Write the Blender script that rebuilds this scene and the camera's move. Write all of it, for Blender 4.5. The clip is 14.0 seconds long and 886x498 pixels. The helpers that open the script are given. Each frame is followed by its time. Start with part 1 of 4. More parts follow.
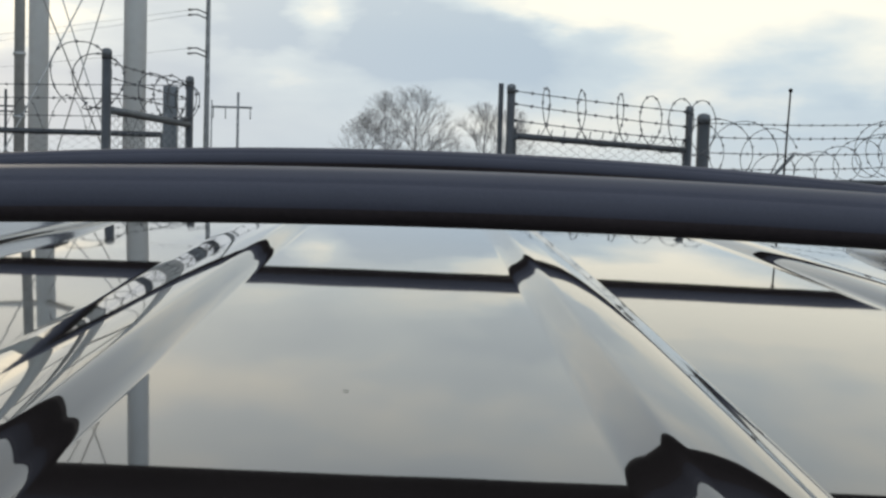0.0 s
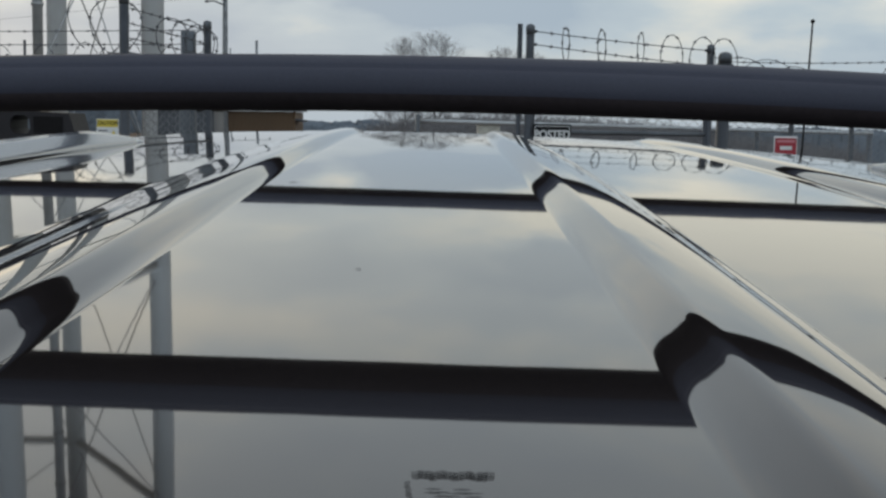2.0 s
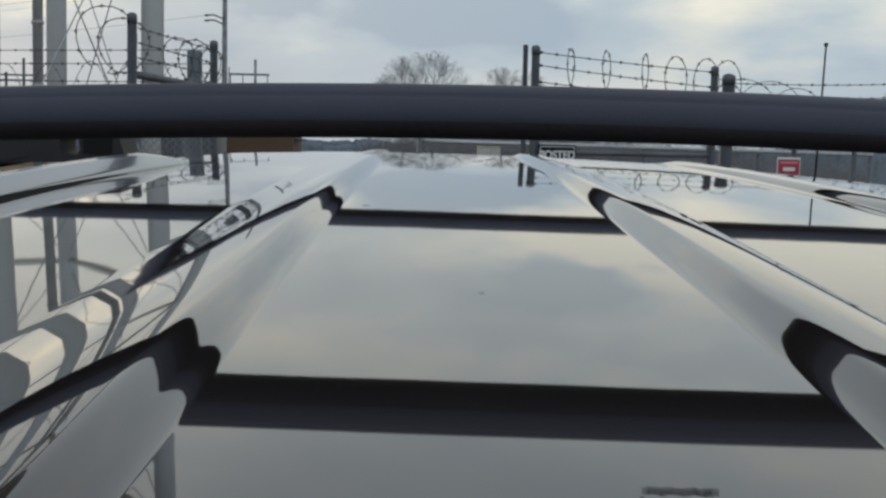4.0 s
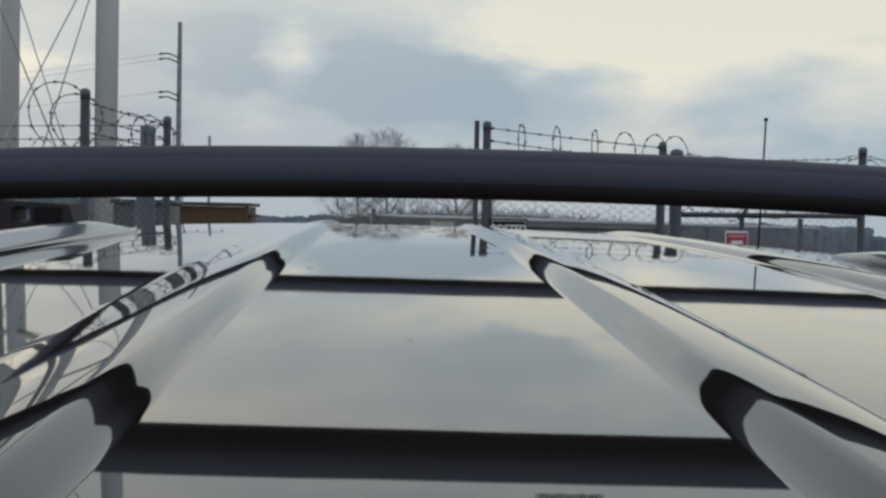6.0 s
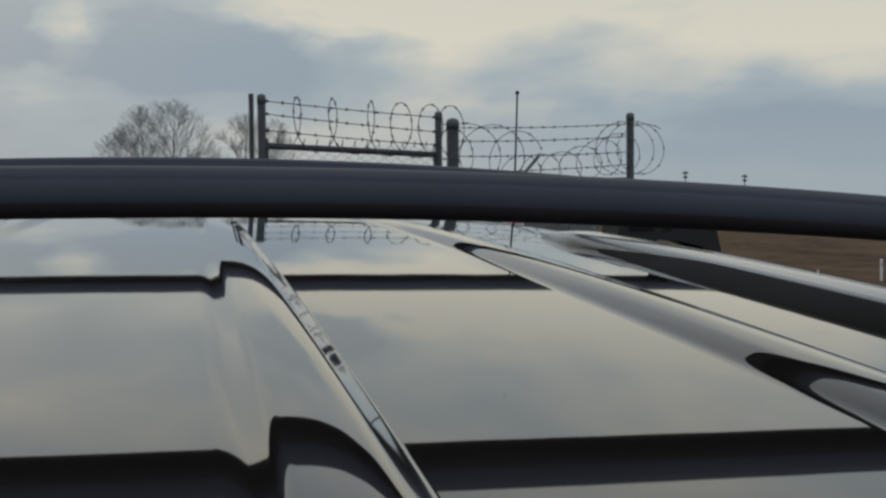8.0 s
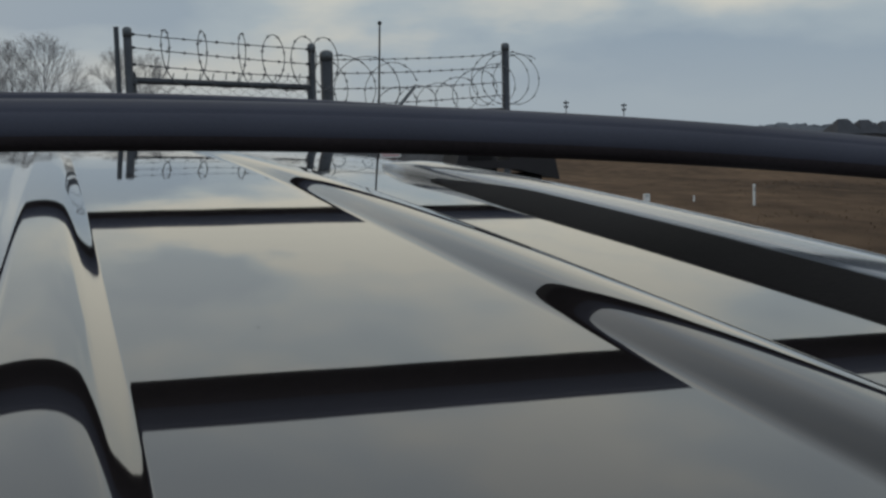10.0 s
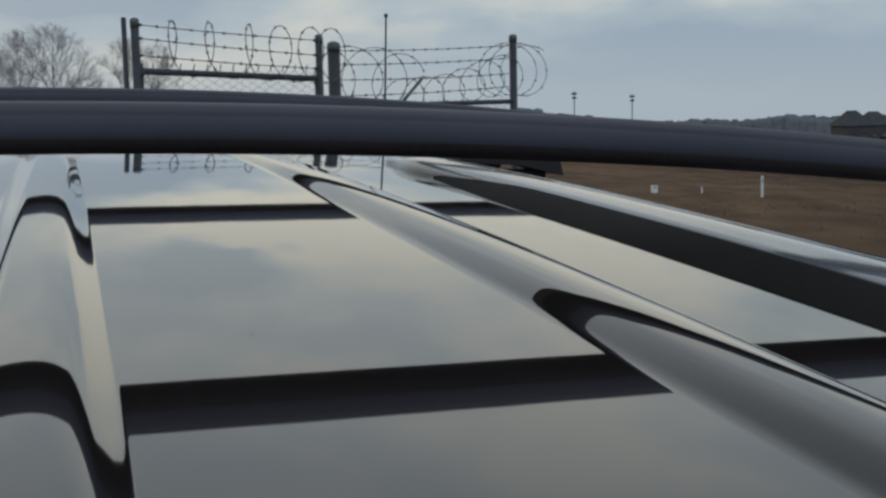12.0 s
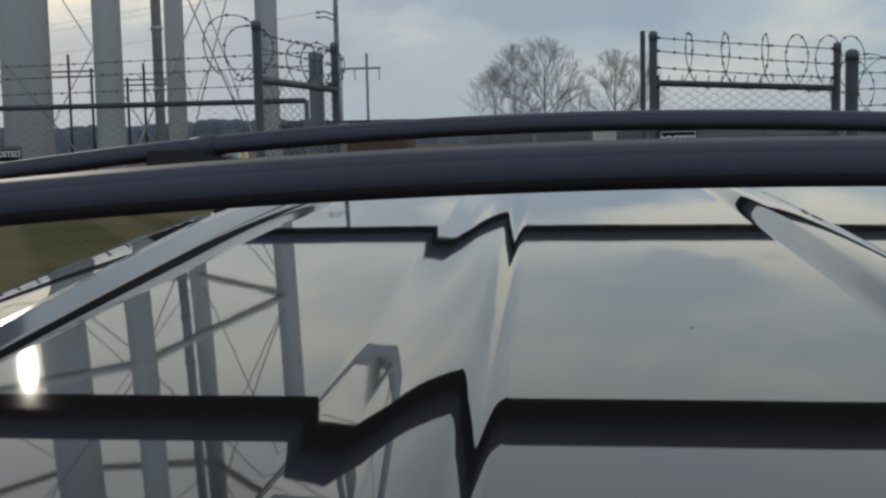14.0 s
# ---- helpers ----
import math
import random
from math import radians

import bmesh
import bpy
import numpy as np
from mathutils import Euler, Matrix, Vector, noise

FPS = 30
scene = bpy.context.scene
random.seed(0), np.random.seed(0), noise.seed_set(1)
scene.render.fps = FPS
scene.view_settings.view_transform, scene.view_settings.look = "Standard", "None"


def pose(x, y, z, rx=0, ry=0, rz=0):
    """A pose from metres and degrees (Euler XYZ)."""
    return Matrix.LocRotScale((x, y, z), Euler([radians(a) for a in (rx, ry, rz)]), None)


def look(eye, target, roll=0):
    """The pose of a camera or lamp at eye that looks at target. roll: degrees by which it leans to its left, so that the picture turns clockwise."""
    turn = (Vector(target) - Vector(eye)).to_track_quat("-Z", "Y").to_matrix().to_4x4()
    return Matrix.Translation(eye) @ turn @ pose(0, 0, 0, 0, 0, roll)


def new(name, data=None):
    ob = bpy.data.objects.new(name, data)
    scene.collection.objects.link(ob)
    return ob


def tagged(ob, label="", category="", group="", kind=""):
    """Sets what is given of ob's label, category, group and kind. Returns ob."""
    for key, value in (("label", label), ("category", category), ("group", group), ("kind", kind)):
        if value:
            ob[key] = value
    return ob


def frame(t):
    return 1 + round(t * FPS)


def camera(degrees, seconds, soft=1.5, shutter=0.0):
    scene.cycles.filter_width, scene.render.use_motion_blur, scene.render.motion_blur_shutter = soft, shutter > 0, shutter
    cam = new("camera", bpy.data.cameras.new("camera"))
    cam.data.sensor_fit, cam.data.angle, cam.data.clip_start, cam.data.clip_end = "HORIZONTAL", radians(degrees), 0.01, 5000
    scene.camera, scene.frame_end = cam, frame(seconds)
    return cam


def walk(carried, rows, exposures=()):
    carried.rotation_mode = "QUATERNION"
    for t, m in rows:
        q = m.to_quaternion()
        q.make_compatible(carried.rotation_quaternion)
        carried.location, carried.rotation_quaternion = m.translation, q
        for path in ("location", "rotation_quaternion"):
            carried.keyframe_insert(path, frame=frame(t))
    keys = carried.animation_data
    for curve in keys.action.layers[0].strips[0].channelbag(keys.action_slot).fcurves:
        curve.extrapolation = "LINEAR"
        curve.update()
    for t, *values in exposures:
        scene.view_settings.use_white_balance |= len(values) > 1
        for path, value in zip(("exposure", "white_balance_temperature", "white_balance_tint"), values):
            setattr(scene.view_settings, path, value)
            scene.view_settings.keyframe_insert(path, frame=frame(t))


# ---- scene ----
def rows_from(table):
    return [(t, pose(x, y, z, 90 + p, r, w)) for t, x, y, z, w, p, r in table]


# ---- camera and its walk: t, x, y, z, yaw, pitch, roll ----
PATH = [
    (0.0, 0.0214, 0.0079, 1.8890, -1.117, -3.528, -1.692),
    (0.5, 0.0252, 0.0146, 1.8617, -0.626, -3.344, -0.845),
    (1.0, 0.0302, 0.0145, 1.8583, -1.055, -7.276, -0.763),
    (1.5, 0.0310, 0.0205, 1.8596, -0.836, -6.864, -1.002),
    (2.0, 0.0258, 0.0074, 1.8605, -0.186, -6.037, -1.031),
    (2.2, 0.0060, 0.0098, 1.8635, -0.283, -5.919, -1.325),
    (2.5, -0.0211, -0.0062, 1.8676, -0.211, -5.236, -0.721),
    (3.0, -0.0294, -0.0040, 1.8667, -0.119, -4.925, -0.606),
    (3.2, -0.0294, -0.0040, 1.8667, 0.023, -5.201, -0.970),
    (5.3, -0.0203, -0.0201, 1.8565, -1.412, -3.929, -1.289),
    (5.5, -0.0203, -0.0201, 1.8565, -2.331, -3.360, -1.261),
    (6.0, -0.0158, -0.0426, 1.8553, -2.442, -1.548, -1.139),
    (6.5, -0.0119, -0.0387, 1.8548, -2.561, -1.453, -0.944),
    (7.0, -0.0079, -0.0294, 1.8556, -2.308, -2.012, -0.743),
    (7.5, 0.0085, -0.0289, 1.8624, -3.484, -2.152, 0.081),
    (7.7, 0.0279, -0.0342, 1.8626, -9.213, -2.314, -1.107),
    (8.0, 0.0809, -0.0533, 1.8785, -12.122, -2.959, 0.485),
    (8.3, 0.1109, -0.0538, 1.8800, -15.946, -3.985, 0.342),
    (8.5, 0.1265, -0.0475, 1.8817, -17.190, -4.367, 1.089),
    (9.0, 0.1344, -0.0637, 1.8747, -18.161, -5.489, 0.351),
    (9.2, 0.1344, -0.0637, 1.8747, -18.120, -5.847, 0.916),
    (11.5, 0.1396, -0.0592, 1.8803, -17.256, -6.426, 1.383),
    (12.0, 0.1410, -0.0622, 1.8818, -17.215, -6.622, 1.202),
    (12.5, 0.1266, -0.0536, 1.8783, -13.620, -6.190, 1.486),
    (13.0, 0.0977, -0.0768, 1.8799, -9.839, -6.052, 0.786),
    (13.3, 0.0625, -0.0597, 1.8853, -6.132, -5.935, 0.541),
    (13.5, 0.0252, -0.0694, 1.8924, -2.333, -5.780, 1.178),
    (14.0, -0.0748, -0.1003, 1.9007, 4.921, -5.736, 1.281),
]
EXPOSURES = [(0.0, .15, 6500, 10), (0.5, -.02, 6500, 10), (1.0, -.2, 6450, 10), (2.5, -.18, 6400, 10), (3.2, -.18, 6400, 10), (5.5, -.20, 6400, 10), (6.5, -.43, 6400, 10),
             (7.5, -.55, 6450, 10), (8.0, -.58, 6500, 10), (8.5, -.60, 6450, 10), (9.0, -.62, 6450, 10), (11.5, -.45, 6350, 10), (13.0, -.36, 6350, 10), (14.0, -.44, 6200, 10)]
cam = camera(39.88, 14.0, soft=2.6)
walk(cam, rows_from(PATH), EXPOSURES)

# ---- world, sun ----
CLOUD_AT = (0.3, 0.0, 0.6)
CLOUDS = ((0.2, 6.2, 4.6, 1.8, -.20), (-7.1, 7.0, 2.3, 1.5, -.18), (15.5, 5.2, 8.0, 2.4, .13), (11.5, 8.6, 9.0, 2.4, .17),
          (-4.6, 7.4, 1.4, 1.6, .09), (-15.0, 7.0, 3.5, 3.0, .02), (-5.8, 4.6, 3.5, 0.9, .05), (28.0, 6.2, 8.0, 3.4, .13),
          (6.9, 12.0, 3.2, 1.7, -.30), (8.5, 7.8, 5.0, 1.0, .07), (-20.0, 2.4, 9.0, 2.2, -.12), (-18.5, 6.3, 4.5, 0.9, .13))
SUN_AZ, SUN_EL = -25.3, 14.4     # degrees to the right of the car's axis, above the horizon
world = bpy.data.worlds.new("World")
scene.world = world
world.use_nodes = True


def build_world():
    nt = world.node_tree
    n, l = nt.nodes, nt.links
    n.clear()
    out = n.new("ShaderNodeOutputWorld")
    bg = n.new("ShaderNodeBackground")
    bg.inputs[1].default_value = 1.0
    sky = n.new("ShaderNodeTexSky")
    sky.sky_type, sky.sun_disc = 'NISHITA', False
    sky.sun_elevation, sky.sun_rotation = radians(SUN_EL), radians(SUN_AZ)
    sky.air_density, sky.dust_density = 1.5, 3.0
    dim = n.new("ShaderNodeVectorMath")
    dim.operation = 'SCALE'
    dim.inputs[3].default_value = 0.08
    l.new(sky.outputs[0], dim.inputs[0])
    co = n.new("ShaderNodeTexCoord")
    sep = n.new("ShaderNodeSeparateXYZ")
    l.new(co.outputs["Generated"], sep.inputs[0])
    # broken cloud, flattened towards the horizon
    mp = n.new("ShaderNodeMapping")
    mp.inputs["Scale"].default_value = (1.0, 1.0, 2.7)
    mp.inputs["Location"].default_value = CLOUD_AT
    l.new(co.outputs["Generated"], mp.inputs["Vector"])
    big = n.new("ShaderNodeTexNoise")
    big.inputs["Scale"].default_value = 3.1
    big.inputs["Detail"].default_value = 6.0
    big.inputs["Roughness"].default_value = 0.48
    l.new(mp.outputs[0], big.inputs["Vector"])
    ruffle = n.new("ShaderNodeTexNoise")
    ruffle.inputs["Scale"].default_value, ruffle.inputs["Detail"].default_value = 22.0, 4.0
    l.new(mp.outputs[0], ruffle.inputs["Vector"])
    shift = n.new("ShaderNodeVectorMath")
    shift.operation = 'MULTIPLY_ADD'
    shift.inputs[1].default_value, shift.inputs[2].default_value = (.07, .07, .05), (-.035, -.035, -.025)
    l.new(ruffle.outputs["Color"], shift.inputs[0])
    warp = n.new("ShaderNodeVectorMath")
    l.new(co.outputs["Generated"], warp.inputs[0])
    l.new(shift.outputs[0], warp.inputs[1])
    ramp = n.new("ShaderNodeValToRGB")
    e = ramp.color_ramp.elements
    e[0].position, e[0].color = 0.37, (0.345, 0.468, 0.600, 1)
    e[1].position, e[1].color = 0.64, (1.06, 1.01, 0.85, 1)
    mid = ramp.color_ramp.elements.new(0.50)
    mid.color = (0.545, 0.655, 0.725, 1)
    # the larger clouds and gaps: bearing, elevation, half width, half height, weight
    puff = n.new("ShaderNodeTexNoise")
    puff.inputs["Scale"].default_value, puff.inputs["Detail"].default_value = 9.0, 5.0
    l.new(mp.outputs[0], puff.inputs["Vector"])
    billow = n.new("ShaderNodeMath")
    billow.operation = 'MULTIPLY_ADD'
    billow.inputs[1].default_value, billow.inputs[2].default_value = .22, -.11
    l.new(puff.outputs[0], billow.inputs[0])
    both = n.new("ShaderNodeMath")
    l.new(big.outputs[0], both.inputs[0])
    l.new(billow.outputs[0], both.inputs[1])
    total = both.outputs[0]
    for bear, up, wide, tall, gain in CLOUDS:
        b, u = radians(bear), radians(up)
        off = n.new("ShaderNodeVectorMath")
        off.operation = 'SUBTRACT'
        off.inputs[1].default_value = (math.sin(b) * math.cos(u), math.cos(b) * math.cos(u), math.sin(u))
        l.new(warp.outputs[0], off.inputs[0])
        size = n.new("ShaderNodeVectorMath")
        size.operation = 'MULTIPLY'
        size.inputs[1].default_value = (1 / radians(wide), 1 / radians(wide), 1 / radians(tall))
        l.new(off.outputs[0], size.inputs[0])
        far = n.new("ShaderNodeVectorMath")
        far.operation = 'LENGTH'
        l.new(size.outputs[0], far.inputs[0])
        soft = n.new("ShaderNodeMapRange")
        soft.interpolation_type = 'SMOOTHSTEP'
        soft.inputs[1].default_value, soft.inputs[2].default_value = 0.2, 1.5
        soft.inputs[3].default_value, soft.inputs[4].default_value = gain, 0.0
        l.new(far.outputs["Value"], soft.inputs[0])
        plus = n.new("ShaderNodeMath")
        l.new(total, plus.inputs[0])
        l.new(soft.outputs[0], plus.inputs[1])
        total = plus.outputs[0]
    l.new(total, ramp.inputs[0])
    # pale band towards the horizon
    hz = n.new("ShaderNodeMapRange")
    hz.inputs[1].default_value, hz.inputs[2].default_value = 0.0, 0.11
    hz.inputs[3].default_value, hz.inputs[4].default_value = 0.95, 0.0
    l.new(sep.outputs[2], hz.inputs[0])
    low = n.new("ShaderNodeMix")
    low.data_type = 'RGBA'
    low.inputs[7].default_value = (0.53, 0.615, 0.675, 1)
    l.new(hz.outputs[0], low.inputs[0])
    # the cloud thins to an even cream veil higher up
    veil = n.new("ShaderNodeMapRange")
    veil.inputs[1].default_value, veil.inputs[2].default_value = 0.06, 0.20
    veil.inputs[3].default_value, veil.inputs[4].default_value = 0.0, 0.52
    l.new(sep.outputs[2], veil.inputs[0])
    even = n.new("ShaderNodeMix")
    even.data_type = 'RGBA'
    even.inputs[7].default_value = (0.795, 0.820, 0.760, 1)
    l.new(veil.outputs[0], even.inputs[0])
    l.new(ramp.outputs[0], even.inputs[6])
    l.new(even.outputs[2], low.inputs[6])
    # heavier cloud overhead
    high = n.new("ShaderNodeMapRange")
    high.inputs[1].default_value, high.inputs[2].default_value = 0.30, 0.65
    high.inputs[3].default_value, high.inputs[4].default_value = 1.0, 0.80
    l.new(sep.outputs[2], high.inputs[0])
    lift = n.new("ShaderNodeVectorMath")
    lift.operation = 'SCALE'
    grey = n.new("ShaderNodeMapRange")
    grey.inputs[1].default_value, grey.inputs[2].default_value = 0.20, 0.48
    grey.inputs[3].default_value, grey.inputs[4].default_value = 0.0, 0.66
    l.new(sep.outputs[2], grey.inputs[0])
    over = n.new("ShaderNodeMix")
    over.data_type = 'RGBA'
    over.inputs[7].default_value = (0.75, 0.815, 0.880, 1)
    l.new(grey.outputs[0], over.inputs[0])
    l.new(low.outputs[2], over.inputs[6])
    l.new(over.outputs[2], lift.inputs[0])
    l.new(high.outputs[0], lift.inputs[3])
    # clearer, bluer sky away from the sun
    back = n.new("ShaderNodeMapRange")
    back.inputs[1].default_value, back.inputs[2].default_value = 0.15, -0.75
    back.inputs[3].default_value, back.inputs[4].default_value = 0.0, 1.0
    l.new(sep.outputs[1], back.inputs[0])
    blue = n.new("ShaderNodeMix")
    blue.data_type, blue.blend_type = 'RGBA', 'MULTIPLY'
    blue.inputs[7].default_value = (1.35, 1.46, 1.62, 1)
    l.new(back.outputs[0], blue.inputs[0])
    l.new(lift.outputs[0], blue.inputs[6])
    # brightening round the veiled sun
    az, el = radians(SUN_AZ), radians(SUN_EL)
    dot = n.new("ShaderNodeVectorMath")
    dot.operation = 'DOT_PRODUCT'
    dot.inputs[1].default_value = (math.sin(az) * math.cos(el), math.cos(az) * math.cos(el), math.sin(el))
    l.new(co.outputs["Generated"], dot.inputs[0])
    near = n.new("ShaderNodeMapRange")
    near.inputs[1].default_value, near.inputs[2].default_value = 0.90, 1.0
    near.inputs[3].default_value, near.inputs[4].default_value = 0.0, 1.0
    l.new(dot.outputs["Value"], near.inputs[0])
    cub = n.new("ShaderNodeMath")
    cub.operation = 'POWER'
    cub.inputs[1].default_value = 2.5
    l.new(near.outputs[0], cub.inputs[0])
    glow = n.new("ShaderNodeMix")
    glow.data_type, glow.blend_type, glow.clamp_factor = 'RGBA', 'ADD', True
    glow.inputs[7].default_value = (0.08, 0.075, 0.06, 1)
    l.new(cub.outputs[0], glow.inputs[0])
    l.new(blue.outputs[2], glow.inputs[6])
    add = n.new("ShaderNodeMix")
    add.data_type = 'RGBA'
    add.inputs[0].default_value = 0.95
    l.new(dim.outputs[0], add.inputs[6])
    l.new(glow.outputs[2], add.inputs[7])
    l.new(add.outputs[2], bg.inputs[0])
    l.new(bg.outputs[0], out.inputs[0])


build_world()
sun = new("sun", bpy.data.lights.new("sun", 'SUN'))
sun.data.energy, sun.data.angle, sun.data.color = 0.55, radians(0.55), (1.0, 0.88, 0.70)
_a, _e = radians(SUN_AZ), radians(SUN_EL)
sun.matrix_world = look((math.sin(_a) * math.cos(_e) * 50, math.cos(_a) * math.cos(_e) * 50, math.sin(_e) * 50), (0, 0, 0))

# ---- materials ----


def mat(name, base, rough=0.6, metal=0.0, var=0.15, scale=8.0, fine=60.0, bump=0.1, coat=0.0, spec=0.5, second=None, patch=1.5):
    """Base colour with broad patches and fine grain, and a fine relief."""
    m = bpy.data.materials.new(name)
    m.use_nodes = True
    nt = m.node_tree
    n, l = nt.nodes, nt.links
    b = n["Principled BSDF"]
    b.inputs["Roughness"].default_value, b.inputs["Metallic"].default_value = rough, metal
    b.inputs["Coat Weight"].default_value, b.inputs["Specular IOR Level"].default_value = coat, spec
    co = n.new("ShaderNodeTexCoord")
    n1, n2 = n.new("ShaderNodeTexNoise"), n.new("ShaderNodeTexNoise")
    n1.inputs["Scale"].default_value, n2.inputs["Scale"].default_value = scale, fine
    n1.inputs["Detail"].default_value = n2.inputs["Detail"].default_value = 5
    l.new(co.outputs["Object"], n1.inputs["Vector"])
    l.new(co.outputs["Object"], n2.inputs["Vector"])
    mean = n.new("ShaderNodeMix")
    mean.data_type = 'FLOAT'
    mean.inputs[0].default_value = 0.4
    l.new(n1.outputs[0], mean.inputs[2])
    l.new(n2.outputs[0], mean.inputs[3])
    mix = n.new("ShaderNodeMix")
    mix.data_type = 'RGBA'
    sharp = n.new("ShaderNodeMapRange")
    sharp.inputs[1].default_value, sharp.inputs[2].default_value = 0.5 - 0.18, 0.5 + 0.18
    l.new(mean.outputs[0], sharp.inputs[0])
    l.new(sharp.outputs[0], mix.inputs[0])
    dark = second or tuple(c * (1 - var * patch) for c in base)
    lite = tuple(min(1, c * (1 + var)) for c in base)
    mix.inputs[6].default_value, mix.inputs[7].default_value = (*dark, 1), (*lite, 1)
    l.new(mix.outputs[2], b.inputs["Base Color"])
    if bump:
        bp = n.new("ShaderNodeBump")
        bp.inputs["Strength"].default_value, bp.inputs["Distance"].default_value = bump, 0.02
        l.new(n2.outputs[0], bp.inputs["Height"])
        l.new(bp.outputs[0], b.inputs["Normal"])
    return m


M_PAINT = mat("black_car_paint", (0.0155, 0.0130, 0.0130), 0.025, 0.0, 0.1, 3, 26, 0.0022, coat=0.5, spec=0.55)
for _n in M_PAINT.node_tree.nodes:
    if _n.type == 'TEX_NOISE':
        _n.inputs["Detail"].default_value = 0.5
M_BAR = mat("grey_bar_plastic", (0.052, 0.054, 0.073), 0.58, 0.0, 0.12, 6, 900, 0.03, spec=0.26)
# darker, warmer tone that paints the shade below the cross bars
M_BAR_SHADE = mat("bar_underside_shade", (0.046, 0.036, 0.038), 0.7, 0, 0.2, 10, 300, 0.05, spec=0.2)
M_TRIM = mat("glossy_trim", (0.27, 0.29, 0.32), 0.16, 0.5, 0.06, 4, 300, 0.0, coat=0.5)
M_RAIL = mat("rail_grey", (0.10, 0.11, 0.12), 0.3, 0.3, 0.1, 5, 500, 0.02)
M_RUBBER = mat("black_rubber", (0.012, 0.0105, 0.0105), 0.75, 0, 0.2, 10, 300, 0.05, spec=0.12)
M_BRACKET = mat("bracket_plastic", (0.024, 0.021, 0.022), 0.6, 0, 0.15, 20, 400, 0.05, spec=0.25)
M_GALV = mat("galvanised_steel", (0.115, 0.125, 0.135), 0.55, 0.4, 0.25, 4, 60, 0.05)
M_DARKPOST = mat("weathered_steel_post", (0.052, 0.057, 0.065), 0.6, 0.2, 0.25, 5, 60, 0.05)
M_WIRE = mat("barbed_wire_steel", (0.12, 0.125, 0.135), 0.6, 0.4, 0.3, 6, 80, 0.0)
M_TOWER = mat("white_tower_paint", (0.70, 0.725, 0.73), 0.55, 0, 0.05, 0.25, 3, 0.01)
M_GRASS = mat("dead_grass", (0.135, 0.086, 0.052), 0.95, 0, 0.5, 0.07, 0.8, 0.4, second=(0.030, 0.019, 0.013), spec=0.05)
_co, _map = M_GRASS.node_tree.nodes["Texture Coordinate"], M_GRASS.node_tree.nodes.new("ShaderNodeMapping")
_map.vector_type = 'TEXTURE'
_map.inputs["Rotation"].default_value, _map.inputs["Scale"].default_value = (0, 0, radians(-24)), (.9, 3.2, 1)
M_GRASS.node_tree.links.new(_co.outputs["Object"], _map.inputs["Vector"])
for _n in M_GRASS.node_tree.nodes:
    if _n.type == 'TEX_NOISE':
        M_GRASS.node_tree.links.new(_map.outputs[0], _n.inputs["Vector"])
M_WOOD = mat("wooden_post", (0.25, 0.26, 0.265), 0.85, 0, 0.3, 4, 40, 0.2)
M_TAN = mat("tan_metal_siding", (0.115, 0.066, 0.030), 0.6, 0, 0.12, 0.6, 12, 0.05)
M_BARK = mat("bark", (0.33, 0.32, 0.32), 0.9, 0, 0.3, 5, 40, 0.2)
M_BRUSH = mat("grey_twigs", (0.20, 0.195, 0.20), 0.9, 0, 0.3, 0.2, 6, 0.0)
# distance haze is mixed into this blue-grey base colour
M_FAR_HAZE = mat("far_woods", (0.140, 0.162, 0.185), 0.95, 0, 0.35, 0.03, 0.4, 0.4)

M_TUFT = mat("straw", (0.12, 0.078, 0.042), 0.9, 0, 0.35, 0.3, 8, 0.0)
M_GLASSDARK = mat("tinted_glass", (0.01, 0.011, 0.012), 0.04, 0, 0.1, 2, 40, 0.0)
M_DUST = mat("dried_dust", (0.035, 0.035, 0.035), 0.7, 0, 0.2, 300, 900, 0.0, spec=0.2)
M_MESH = mat("zinc_mesh_wire", (0.20, 0.205, 0.215), 0.5, 0.4, 0.15, 5, 80, 0.0)
M_PALE = mat("pale_galvanised", (0.42, 0.43, 0.43), 0.5, 0.2, 0.12, 3, 40, 0.02)
M_GREYPAINT = mat("grey_cabinet_paint", (0.045, 0.048, 0.054), 0.5, 0, 0.15, 2, 30, 0.02)
M_BEIGE = mat("beige_cabinet_paint", (0.36, 0.34, 0.28), 0.5, 0, 0.1, 2, 30, 0.02)
M_CONCRETE = mat("concrete", (0.32, 0.31, 0.29), 0.9, 0, 0.2, 2, 30, 0.15)
M_SIGNWHITE = mat("white_sign_face", (0.66, 0.66, 0.64), 0.45, 0, 0.06, 6, 60, 0.0)
M_SIGNBLACK = mat("black_sign_face", (0.012, 0.012, 0.013), 0.8, 0, 0.2, 6, 60, 0.0, spec=0.1)
M_SIGNYELLOW = mat("yellow_sign_face", (0.62, 0.48, 0.06), 0.45, 0, 0.08, 6, 60, 0.0)
M_SIGNRED = mat("red_sign_face", (0.33, 0.016, 0.030), 0.45, 0, 0.1, 6, 60, 0.0)
M_SIGNPINK = mat("faded_red_print", (0.55, 0.20, 0.22), 0.45, 0, 0.1, 6, 60, 0.0)
M_BRICKDARK = mat("dark_brick", (0.060, 0.056, 0.058), 0.9, 0, 0.2, 1, 12, 0.1)
M_SHINGLE = mat("dark_shingle", (0.05, 0.052, 0.06), 0.9, 0, 0.2, 1, 12, 0.1)
# woods beyond the field, their colour likewise paled by painted haze
M_EDGE_HAZE = mat("field_edge_woods", (0.15, 0.16, 0.175), 0.95, 0, 0.3, 0.05, 0.5, 0.3)

M_LAWN = mat("yellowed_lawn", (0.105, 0.088, 0.032), 0.95, 0, 0.35, 0.2, 5, 0.4, spec=0.05)
